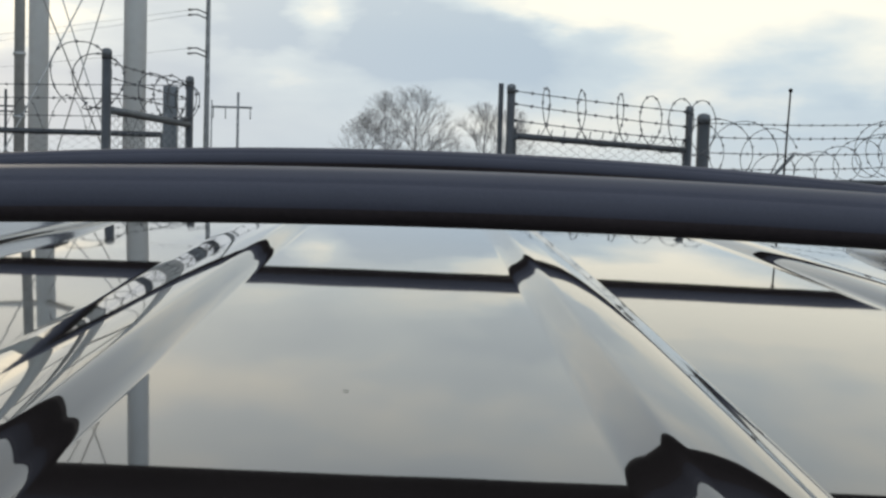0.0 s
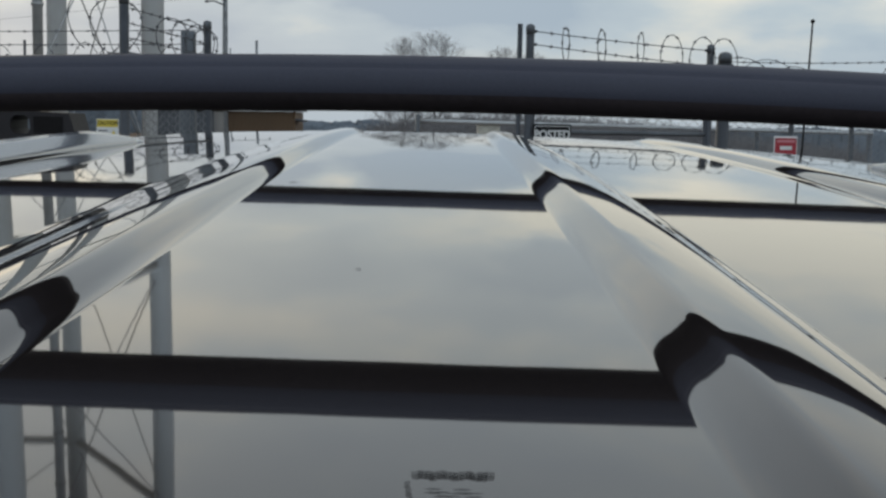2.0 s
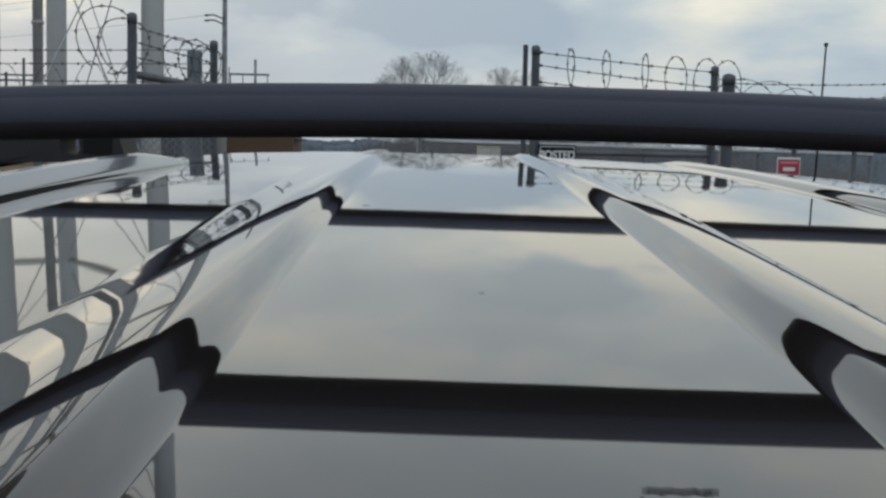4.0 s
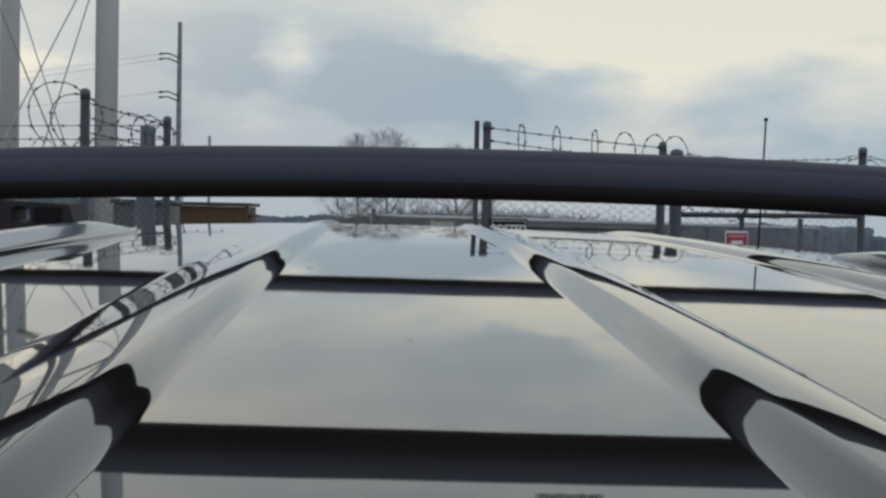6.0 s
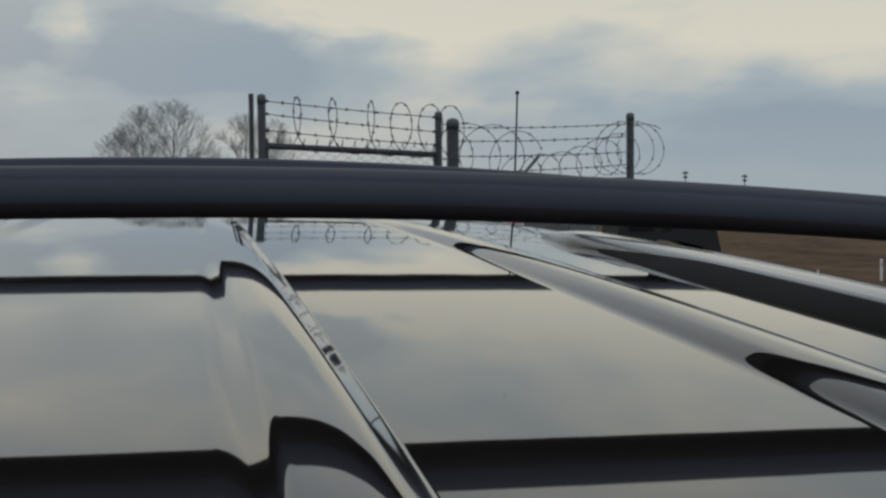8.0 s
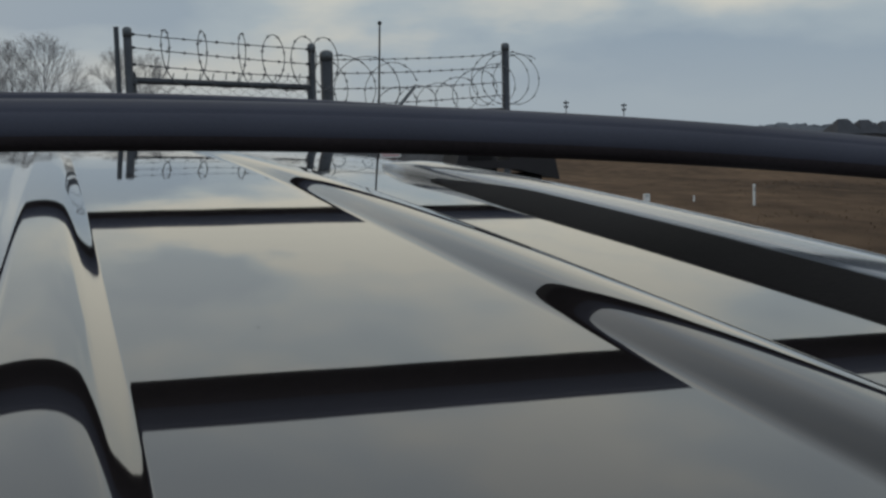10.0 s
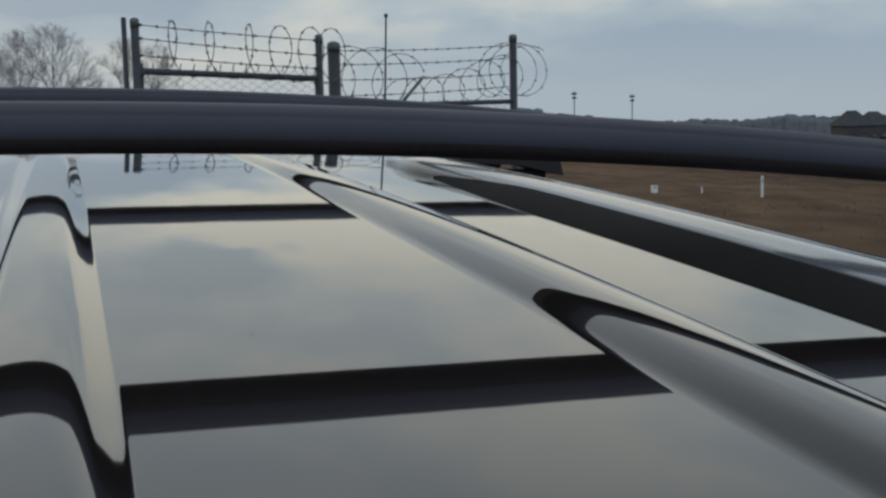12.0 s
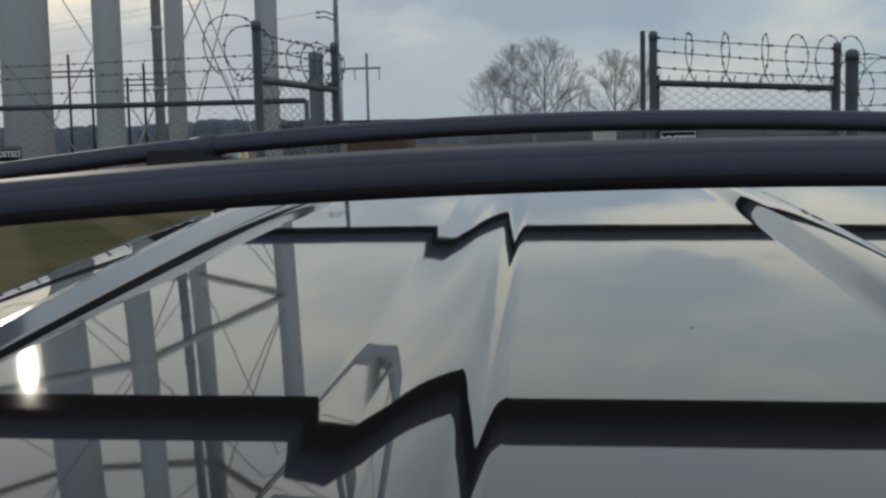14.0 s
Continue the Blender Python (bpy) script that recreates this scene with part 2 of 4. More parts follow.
M_DUST.node_tree.nodes["Principled BSDF"].inputs["Alpha"].default_value = 0.52

# ---- mesh helpers ----


def part(name, bm, material, parent=None, label="", smooth=True):
    me = bpy.data.meshes.new(name)
    bm.normal_update()
    bm.to_mesh(me)
    bm.free()
    me.materials.append(material)
    if smooth:
        me.polygons.foreach_set("use_smooth", [True] * len(me.polygons))
    ob = new(name, me)
    if parent:
        ob.parent = parent
    if label:
        ob["label"] = label
    return ob


def empty(name, m, label, category, group="", kind=""):
    ob = new(name)
    ob.empty_display_size = 0.1
    ob.matrix_world = m
    return tagged(ob, label, category, group, kind)


def tube(bm, pts, r, seg=10, caps=True, r2=None):
    """A round tube along the points; r and r2: radii at its ends."""
    pts = [Vector(p) for p in pts]
    rings = []
    side = None
    for i, p in enumerate(pts):
        d = (pts[min(i + 1, len(pts) - 1)] - pts[max(i - 1, 0)]).normalized()
        if side is None:
            side = d.orthogonal().normalized()
        side = (side - d * side.dot(d)).normalized()
        up = d.cross(side)
        rr = r if r2 is None else r + (r2 - r) * i / (len(pts) - 1)
        rings.append([bm.verts.new(p + rr * (math.cos(a) * side + math.sin(a) * up))
                      for a in [2 * math.pi * k / seg for k in range(seg)]])
    for a, b in zip(rings, rings[1:]):
        for k in range(seg):
            bm.faces.new((a[k], a[(k + 1) % seg], b[(k + 1) % seg], b[k]))
    if caps:
        bm.faces.new(rings[0][::-1])
        bm.faces.new(rings[-1])
    return bm


def box(bm, cx, cy, cz, sx, sy, sz, bevel=0.0, turn=None):
    m = Matrix.Translation((cx, cy, cz)) @ (turn or Matrix()) @ Matrix.Diagonal((sx, sy, sz, 1))
    got = bmesh.ops.create_cube(bm, size=1, matrix=m)
    if bevel:
        edges = list({e for v in got["verts"] for e in v.link_edges})
        bmesh.ops.bevel(bm, geom=edges, offset=bevel, segments=2, affect='EDGES', profile=0.5)
    return bm


def loft(bm, sections, closed=True, caps=True):
    """Joins rings of equally many points."""
    rings = [[bm.verts.new(p) for p in s] for s in sections]
    k = len(rings[0])
    for a, b in zip(rings, rings[1:]):
        for i in range(k if closed else k - 1):
            bm.faces.new((a[i], a[(i + 1) % k], b[(i + 1) % k], b[i]))
    if caps and closed:
        bm.faces.new(rings[0][::-1])
        bm.faces.new(rings[-1])
    return bm


def at(bearing, dist, z=0.0):
    """A place by its bearing from the car's axis (degrees to the right) and its distance."""
    b = radians(bearing)
    return Vector((dist * math.sin(b), dist * math.cos(b), z))


# ---- ground ----


def ramp(v, a, b):
    """How far v is past a, up to b."""
    return min(max(v - a, 0.0), b - a)


def gz(x, y):
    """Height of the ground: level by the car, falling ahead and to the field's side."""
    return -.02 * ramp(y, 12, 90) - .040 * ramp(x, 4, 1500) - .01 * ramp(math.hypot(x, y), 150, 900)


def build_ground():
    bm = bmesh.new()
    radii = [0, 3, 6, 9, 12, 15, 18, 22, 27, 33, 40, 50, 62, 78, 100, 130, 170, 220, 300, 420, 600, 900, 1400, 3000]
    rings = []
    for r in radii:
        row = []
        for k in range(96):
            a = 2 * math.pi * k / 96
            x, y = r * math.sin(a), r * math.cos(a)
            bump = .05 * noise.noise((x * .3, y * .3, 0)) + .2 * noise.noise((x * .03, y * .03, 5)) if r > 7 else 0
            row.append(bm.verts.new((x, y, gz(x, y) + bump * (.4 if r < 20 else 1))))
        rings.append(row)
    for a, b in zip(rings, rings[1:]):
        for k in range(96):
            bm.faces.new((a[k], b[k], b[(k + 1) % 96], a[(k + 1) % 96]))
    bmesh.ops.remove_doubles(bm, verts=bm.verts, dist=.001)
    tagged(part("ground", bm, M_GRASS), "brown dead winter grass field falling gently away", "ground", kind="structure")


build_ground()


def build_lawn():
    bm = bmesh.new()
    xs, ys = [-60 + 2.5 * i for i in range(23)], [4 + 2.5 * i for i in range(15)]
    grid = [[bm.verts.new((x, y, gz(x, y) + .06 + .05 * noise.noise((x * .2, y * .2, 3)))) for x in xs] for y in ys]
    for a, b in zip(grid, grid[1:]):
        for i in range(len(xs) - 1):
            bm.faces.new((a[i], a[i + 1], b[i + 1], b[i]))
    tagged(part("lawn", bm, M_LAWN), "yellowed mown grass under the water tower", "lawn", kind="structure")


build_lawn()


def build_tufts():
    """Clumps of dead grass over the field."""
    rnd = random.Random(5)
    bm = bmesh.new()
    for i in range(3200):
        d = 11 + 75 * rnd.random() ** 1.8
        a = radians(rnd.choice((rnd.uniform(22, 50), rnd.uniform(24, 48), rnd.uniform(-48, -20))))
        x, y = d * math.sin(a), d * math.cos(a)
        z = gz(x, y) - .05
        for k in range(4):
            h = rnd.uniform(.05, .12)
            lean = Vector((rnd.uniform(-.16, .16), rnd.uniform(-.16, .16), h))
            w = rnd.uniform(.008, .03)
            t = rnd.uniform(0, 3.14)
            s = Vector((math.cos(t) * w, math.sin(t) * w, 0))
            o = Vector((x + rnd.uniform(-.15, .15), y + rnd.uniform(-.15, .15), z))
            bm.faces.new([bm.verts.new(o - s), bm.verts.new(o + s), bm.verts.new(o + lean)])
    tagged(part("dead_grass_clumps", bm, M_TUFT, smooth=False), "straw-brown dead grass clumps across the field", "grass", kind="stuff")


build_tufts()

# ---- the car ----
XC = 0.12                     # the car's middle
Q, B1, B2, B3 = 1.76815, .06728, -.01774, .00054
CAMBER, TILT = .05098, -.01882
# pressed ribs: middle, reach to the left and right, and the slope across them from the left foot to the right foot
RIB_AT = (-1, -.94, -.85, -.7, -.5, -.3, -.1, .1, .3, .5, .7, .85, .94, 1)
RIBS = ((-.1218, .0483, .0298, (.000, .065, .155, .185, .230, .202, .117, .051, -.030, -.479, -.641, -.294, -.157, .000)),
        (.1225, .0321, .0316, (.015, .141, .248, .444, .526, .051, .011, -.035, -.105, -.205, -.500, -.505, -.480, -.380)),
        (.3718, .0317, .0378, (-.018, .064, .177, .584, .437, .191, .078, -.027, -.100, -.180, -.440, -.480, -.450, -.340)))


def rib_table(left, right, slopes, n=400):
    """Offsets across a rib and its height there, brought back to nought at both feet."""
    d = np.linspace(-left, right, n)
    knots = [u * (left if u < 0 else right) for u in RIB_AT]
    rise = np.interp(d, knots, slopes)
    h = np.concatenate(([0.0], np.cumsum((rise[1:] + rise[:-1]) / 2 * np.diff(d))))
    return d, h - h[-1] * (d + left) / (left + right)


RIB_TABLES = [(c, *rib_table(wl, wr, sl)) for c, wl, wr, sl in RIBS]


def sheet(x, y):
    """The roof between its ribs; its shoulders roll down outside the rack's rails."""
    d = x - XC
    return Q + B1 * y + B2 * y * y + B3 * y ** 3 - CAMBER * d * d + TILT * d - 1.0 * max(0.0, abs(d) - .485) ** 2 - 1.0 * max(0.0, abs(d) - .56) ** 2


def rib_height(x, y):
    h = 0.0
    end = min(1.0, max(0.0, (2.15 - y) / .16)) if y > 1.9 else 1.0
    for c, d, rise in RIB_TABLES:
        if d[0] < x - c < d[-1]:
            h += float(np.interp(x - c, d, rise))
    return h * end


def build_car():
    car = empty("car", pose(XC, 1.6, 0), "glossy black sport utility vehicle with pressed roof ribs", "car")

    def put(name, bm, material, label="", parent=None, smooth=True):
        bmesh.ops.translate(bm, vec=(-XC, -1.6, 0), verts=bm.verts)
        return part(name, bm, material, parent or car, label, smooth)
    # roof
    bm = bmesh.new()
    xs = [XC - .72 + .015 * i for i in range(97)]
    for c, wl, wr, _ in RIBS:
        xs += [c - wl - .003 + (wl + wr + .006) * i / 130 for i in range(131)]
    xs = sorted({round(v, 4) for v in xs})
    ys = [-.55 + .05 * i for i in range(58)]
    grid = [[bm.verts.new((x, y, sheet(x, y) + rib_height(x, y))) for x in xs] for y in ys]
    for a, b in zip(grid, grid[1:]):
        for i in range(len(xs) - 1):
            bm.faces.new((a[i], a[i + 1], b[i + 1], b[i]))
    put("roof", bm, M_PAINT, "glossy black roof panel with long pressed ribs")
    # low mouldings over the roof's side seams
    for side, wall, prof, rim in ((1, ((.485, -.003), (.489, .0008), (.5215, .0112), (.5225, .0114), (.5235, -.004)),
                                   ((.5225, -.004), (.5225, .0110), (.530, .0135), (.545, .0160), (.557, .0158), (.560, .0150), (.561, -.004)),
                                   ((.562, -.004), (.5625, .0150), (.567, .0150), (.574, .0118), (.580, .004), (.581, -.004))),
                                  (-1, ((-.342, -.003), (-.3440, -.003), (-.3452, .0018), (-.3457, .0020), (-.3465, -.004)),
                                   ((-.3457, -.004), (-.3457, .0017), (-.348, .0033), (-.351, .0052), (-.355, .0076), (-.3585, .0094), (-.359, -.004)),
                                   ((-.3592, -.004), (-.3594, .0096), (-.3602, .0096), (-.362, .002), (-.3625, -.004)))):
        def strip_mesh(pr, last=60, taper=5, keep=None):
            bm = bmesh.new()
            mid = (prof[0][0] + rim[-1][0]) / 2 if keep is None else keep
            secs = []
            for i in range(last + 1):
                y = -.54 + 1.98 * i / 60
                end = min(1.0, ((last + .4 - i) / taper) ** .7)
                lift = 1 + (.95 * min(1.0, max(0.0, (y - .45) / .4)) if side < 0 else 0)
                inward = -side * (.016 if side > 0 else .030) * (max(0.0, y - .85) / .55) ** 2
                secs.append([(mid + (x - mid) * end + inward, y, sheet(x + inward, y) + (dz * end * lift if dz > 0 else dz)) for x, dz in pr])
            loft(bm, secs)
            bmesh.ops.recalc_face_normals(bm, faces=bm.faces)
            return bm
        strip = put("roof_moulding", strip_mesh(prof), M_TRIM, "satin grey roof moulding strip")
        put("outer_edge", strip_mesh(rim) if side > 0 else strip_mesh(rim, 36), M_TRIM if side > 0 else M_RUBBER, "", strip)
        put("inner_edge", strip_mesh(wall, 52 if side > 0 else 53, 8 if side > 0 else 14, wall[3][0]), M_RUBBER, "matt black inner edge", strip)
    # body below the roof
    def section(y, lo, hi, wl, wh):
        out = []
        for s in (-1, 1):
            col = [(XC + s * wl * .96, y, lo), (XC + s * wl, y, lo + .25 * (hi - lo)), (XC + s * (wl + .01), y, lo + .6 * (hi - lo)), (XC + s * wh, y, hi)]
            out += col if s < 0 else col[::-1]
        return out
    bm = bmesh.new()
    loft(bm, [section(y, .32, hi, wl, wh) for y, hi, wl, wh in ((-.78, 1.02, .86, .80), (-.70, 1.10, .92, .86), (.2, 1.14, .96, .90), (1.6, 1.13, .97, .90), (2.55, 1.10, .96, .88),
                                                         (3.3, 1.05, .95, .86), (4.0, .97, .92, .80), (4.25, .80, .84, .72))])
    put("body", bm, M_PAINT)
    # cabin glass and pillars
    bm = bmesh.new()
    lowl = [(XC - .86, -.62, 1.11), (XC - .86, 2.75, 1.09), (XC + .86, 2.75, 1.09), (XC + .86, -.62, 1.11)]
    topl = [(XC - .72, -.53, sheet(XC - .72, -.53) - .012), (XC - .72, 2.27, sheet(XC - .72, 2.27) - .012), (XC + .72, 2.27, sheet(XC + .72, 2.27) - .012), (XC + .72, -.53, sheet(XC + .72, -.53) - .012)]
    loft(bm, [lowl, topl], caps=False)
    put("cabin_glass", bm, M_GLASSDARK, "dark tinted glass", smooth=False)
    for s in (-1, 1):
        for y0, y1 in ((-.6, -.52), (.55, .57), (1.5, 1.48), (2.74, 2.26)):
            bm = bmesh.new()
            tube(bm, [(XC + s * .868, y0, 1.10), (XC + s * .728, y1, sheet(XC + s * .72, y1) - .01)], .035, 8)
            put("pillar", bm, M_PAINT)
        for y in (.25, 3.35):
            bm = bmesh.new()
            tube(bm, [(XC + s * .70, y, .36), (XC + s * .95, y, .36)], .37, 32)
            w = put("wheel", bm, M_RUBBER, "black tyre on a steel rim")
            bm = bmesh.new()
            tube(bm, [(XC + s * .94, y, .36), (XC + s * .957, y, .36)], .23, 24)
            put("rim", bm, M_RAIL, "", w)
    # whip aerial on the front wing
    bm = bmesh.new()
    top = Vector((1.055, 3.43, 2.150))
    foot = Vector((1.005, 3.40, .98))
    tube(bm, [foot, foot.lerp(top, .5), top], .0042, 8, r2=.0026)
    bmesh.ops.create_uvsphere(bm, u_segments=10, v_segments=6, radius=.0062, matrix=Matrix.Translation(top))
    aerial = put("aerial", bm, M_RUBBER, "thin black whip aerial with a ball tip")
    bm = bmesh.new()
    tube(bm, [foot - Vector((0, 0, .03)), foot + Vector((0, 0, .06))], .022, 12, r2=.012)
    put("aerial_base", bm, M_RUBBER, "", aerial)
    return car


car = build_car()


def bar_z(x, z0, k):
    d = x - XC
    return z0 - k * d * d + TILT * d


def bar_section():
    """Outline of a bar: blunt and round at the back, with a groove on its shoulder and a long flat top reaching forward."""
    out = []
    for i in range(49):
        a = radians(98 + 202 * i / 48)
        c, q = math.cos(a), math.sin(a)
        rr = .0129 * (1 - .075 * math.exp(-((a - 2.62) / .085) ** 2))
        out.append((1.45 * rr * c, rr * math.copysign(abs(q) ** .85, q)))
    return out + [(.018, -.0078), (.034, -.0020), (.048, .0032), (.056, .0062), (.0595, .0090), (.0585, .0118), (.054, .0136), (.046, .0141), (.034, .0140), (.020, .0137), (.008, .0132)]


BAR_SECTION = bar_section()


def build_bar(y, z, r, k, feet, collars, leg=(0.0, 0.0)):
    """A cross bar arched over the roof, on a bracket at each end."""
    top = empty("roof_cross_bar", pose(XC, y, z), "dark grey wing-shaped roof rack cross bar on black brackets", "roof bar", "cross bars of the roof rack")
    bm = bmesh.new()
    secs = []
    span = .93
    for i in range(73):
        x = XC - span + 2 * span * i / 72
        zz = bar_z(x, z, k)
        secs.append([(x - XC, py * r / .0129, zz - z + pz * r / .0129) for py, pz in BAR_SECTION])
    loft(bm, secs)
    bmesh.ops.recalc_face_normals(bm, faces=bm.faces)
    # faces turned downward get the painted shade tone
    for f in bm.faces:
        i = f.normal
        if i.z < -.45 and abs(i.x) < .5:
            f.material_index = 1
    bar = part("bar", bm, M_BAR, top, "grey ribbed plastic bar with shade painted on its underside")
    bar.data.materials.append(M_BAR_SHADE)
    for s in (-1, 1):
        xo = XC + s * feet[s > 0]
        bm = bmesh.new()
        xc = XC + s * collars[s > 0]
        rings = []
        for e in (-.016, .016):
            zc = bar_z(xc + s * e, z, k) - z
            rings.append([(xc - XC + s * e, 1.60 * r * math.cos(2 * math.pi * j / 24), zc + 1.10 * r * math.sin(2 * math.pi * j / 24)) for j in range(24)])
        loft(bm, rings)
        bmesh.ops.recalc_face_normals(bm, faces=bm.faces)
        part("clamp_collar", bm, M_BAR, top, "grey clamp collar")
        bm = bmesh.new()
        zb = bar_z(xo, z, k) - r * .7
        zr = sheet(xo, y)
        w = .030
        zl, far = zr + .006, leg[s > 0]
        outer = [(-.006, zl), (-.002, zl + .012), (.003, zl + .029), (.074, zl + .032), (.084 + far, zb - .0035), (.134 + far, zb - .0035), (.150 + far, zr - .014), (.092 + far, zr + .001)]
        inner = [(.049, zl + .006), (.046, zl + .012), (.047, zl + .022), (.051, zl + .026), (.063, zl + .026), (.068, zl + .021), (.068, zl + .011), (.063, zl + .006)]
        rows = []
        for yy in (-w, w):
            rows.append(([bm.verts.new((xo - XC + s * px, yy, pz - z)) for px, pz in outer], [bm.verts.new((xo - XC + s * px, yy, pz - z)) for px, pz in inner]))
        n = len(outer)
        for j in range(n):
            jj = (j + 1) % n
            (o0, i0), (o1, i1) = rows
            bm.faces.new((o0[j], o0[jj], i0[jj], i0[j]))
            bm.faces.new((o1[jj], o1[j], i1[j], i1[jj]))
            bm.faces.new((o0[jj], o0[j], o1[j], o1[jj]))
            bm.faces.new((i0[j], i0[jj], i1[jj], i1[j]))
        bmesh.ops.recalc_face_normals(bm, faces=bm.faces)
        foot = part("bracket", bm, M_BRACKET, top, "black plastic bracket with an opening", smooth=False)
        # flat dark plate just proud of the bracket, painting a recess's shade
        bm = bmesh.new()
        box(bm, xo - XC + s * .026, -w - .0004, zl + .016 - z, .032, .001, .018)
        part("recess_shade", bm, M_RUBBER, foot, "thin dark plate standing in for a shaded recess", smooth=False)
        for q in (.03, .09):
            bm = bmesh.new()
            box(bm, xo - XC + s * q, 0, sheet(xo + s * q, y) + .003 - z, .044, .044, .012, .003)
            part("rubber_foot", bm, M_RUBBER, foot)
    return top


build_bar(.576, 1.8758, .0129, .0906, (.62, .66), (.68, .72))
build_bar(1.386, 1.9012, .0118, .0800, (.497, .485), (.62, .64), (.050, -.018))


def build_spots():
    """Dried water marks on the roof."""
    rnd = random.Random(8)
    for cx, cy, w in ((.030, .259, .020), (-.006, .503, .0014), (.21, .43, .0008), (-.0755, .8635, .0032)):
        ob = empty("dried_water_mark", pose(cx, cy, sheet(cx, cy)), "small dull dried water mark on the roof", "water mark", "water marks")
        def blot(px, py, rx, ry):
            bm = bmesh.new()
            vs = []
            for k in range(14):
                a = 2 * math.pi * k / 14
                rr = 1 + .35 * rnd.uniform(-1, 1)
                x, y = px + rx * rr * math.cos(a), py + ry * rr * math.sin(a)
                vs.append(bm.verts.new((x, y, sheet(cx + x, cy + y) - sheet(cx, cy) + .0004)))
            bm.faces.new(vs)
            part("mark", bm, M_DUST, ob, smooth=False)
        if w > .01:
            for k in range(13):
                blot(-.0075 + .00125 * k, .0004 * math.sin(k * 1.7), .0013, .0017)
            for k in range(5):
                blot(-.0095 + .0004 * k, -.006 - .004 * k, .0006, .0014)
                blot(-.004 + .002 * k, -.009 - .002 * (k % 3), .0018, .0007)
        else:
            blot(0, 0, w, w * .7)


build_spots()

# ---- fences ----


def wire(bm, pts, r=.0029, barb=.11, rnd=None, spike=.014, seg=5):
    """Barbed wire along the points, with small crossed barbs."""
    pts = [Vector(p) for p in pts]
    tube(bm, pts, r, seg, caps=False)
    run, rnd = 0.0, rnd or random.Random(1)
    for a, b in zip(pts, pts[1:]):
        run += (b - a).length
        if run > barb:
            run = 0
            d = (b - a).normalized()
            for k in range(2):
                o = Vector((rnd.uniform(-1, 1), rnd.uniform(-1, 1), rnd.uniform(-1, 1)))
                o = (o - d * o.dot(d)).normalized() * spike
                tube(bm, [b - o, b + o], .0024, 4, caps=False)
            tube(bm, [b - d * .012, b + d * .012], r * 1.65, 6, caps=False)


def post(p, h, r, label="dark weathered round steel fence post with a domed cap", cap=True, material=None, name="fence_post"):
    base = gz(p[0], p[1])
    ob = empty(name, Matrix.Translation((p[0], p[1], base)), label, "fence post", "fence posts")
    bm = bmesh.new()
    tube(bm, [(0, 0, -.3), (0, 0, h - base - r * .5)], r, 20)
    part("pole", bm, material or M_DARKPOST, ob)
    if cap:
        bm = bmesh.new()
        prof = [(r * 1.08, -.045), (r * 1.09, -.0), (r * 1.0, r * .35), (r * .62, r * .62), (.004, r * .74)]
        loft(bm, [[(q * math.cos(2 * math.pi * k / 16), q * math.sin(2 * math.pi * k / 16), h - base - r * .6 + z) for k in range(16)] for q, z in prof])
        part("cap", bm, M_GALV, ob, "domed grey cap")
    return ob


def fabric(a, b, z0, z1, name="chain_link", parent=None, pitch=.05, knuckles=True):
    """Chain link between two posts: zigzag wires, with knuckle tips above the top."""
    bm = bmesh.new()
    a, b = Vector((a[0], a[1], 0)), Vector((b[0], b[1], 0))
    d = (b - a)
    length = d.length
    d.normalize()
    side = Vector((-d.y, d.x, 0))
    n = int(length / pitch)
    rows = int((z1 - z0) / (pitch * .55))
    for i in range(n + 1):
        pts = []
        for j in range(rows + 1):
            off = pitch * (.5 if (i + j) % 2 else -.5) + i * pitch
            off = min(max(off, 0), length)
            pts.append(a + d * off + side * (.004 if (i + j) % 2 else -.004) + Vector((0, 0, z0 + (z1 - z0) * j / rows)))
        if knuckles:
            pts.append(pts[-1] + Vector((0, 0, .040)) + d * .010)
        tube(bm, pts, .0022, 4, caps=False)
    ob = part(name, bm, M_MESH, parent)
    return ob


def between(a, b, za, zb, n=24, sag=.0):
    out = []
    for i in range(n + 1):
        u = i / n
        out.append((a[0] + (b[0] - a[0]) * u, a[1] + (b[1] - a[1]) * u, za + (zb - za) * u - sag * 4 * u * (1 - u)))
    return out


def coil(bm, a, b, za, zb, r0, r1, turns, tilt0, tilt1, rnd, squash=1.0, stray=.03, start=0.0):
    """A loose coil; tilt: degrees by which its loops turn to face along the coil's line."""
    A, Bv = Vector((a[0], a[1], za)), Vector((b[0], b[1], zb))
    ax = (Bv - A).normalized()
    up = Vector((0, 0, 1))
    dep = ax.cross(up).normalized()
    pts = []
    n = int(turns * 26)
    jr = [rnd.uniform(-1, 1) for _ in range(int(turns) + 3)]
    for i in range(n + 1):
        u = i / n
        th = 2 * math.pi * (turns * u + start)
        k = turns * u
        j = jr[int(k)] * (1 - k % 1) + jr[int(k) + 1] * (k % 1)
        r = (r0 + (r1 - r0) * u) * (1 + .08 * j)
        al = radians(tilt0 + (tilt1 - tilt0) * u + 7 * j)
        n2 = dep * math.cos(al) + ax * math.sin(al)
        pts.append(A + (Bv - A) * u + r * (math.cos(th) * up * squash + math.sin(th) * n2) + up * stray * j)
    wire(bm, pts, .0030, .13, rnd, .012)
    return pts


G1, G2, G3, G4 = (.607, 8.0), (1.905, 8.58), (2.07, 8.85), (3.905, 10.0)
post((G1[0] - .065, G1[1] + .03), 2.497, .0165, "thin dark square-cut steel pole", cap=False)
post(G1, 2.483, .0265)
post(G2, 2.412, .0255)
post(G3, 2.375, .046, "stout dark steel fence post with a domed cap")
post(G4, 2.495, .033)


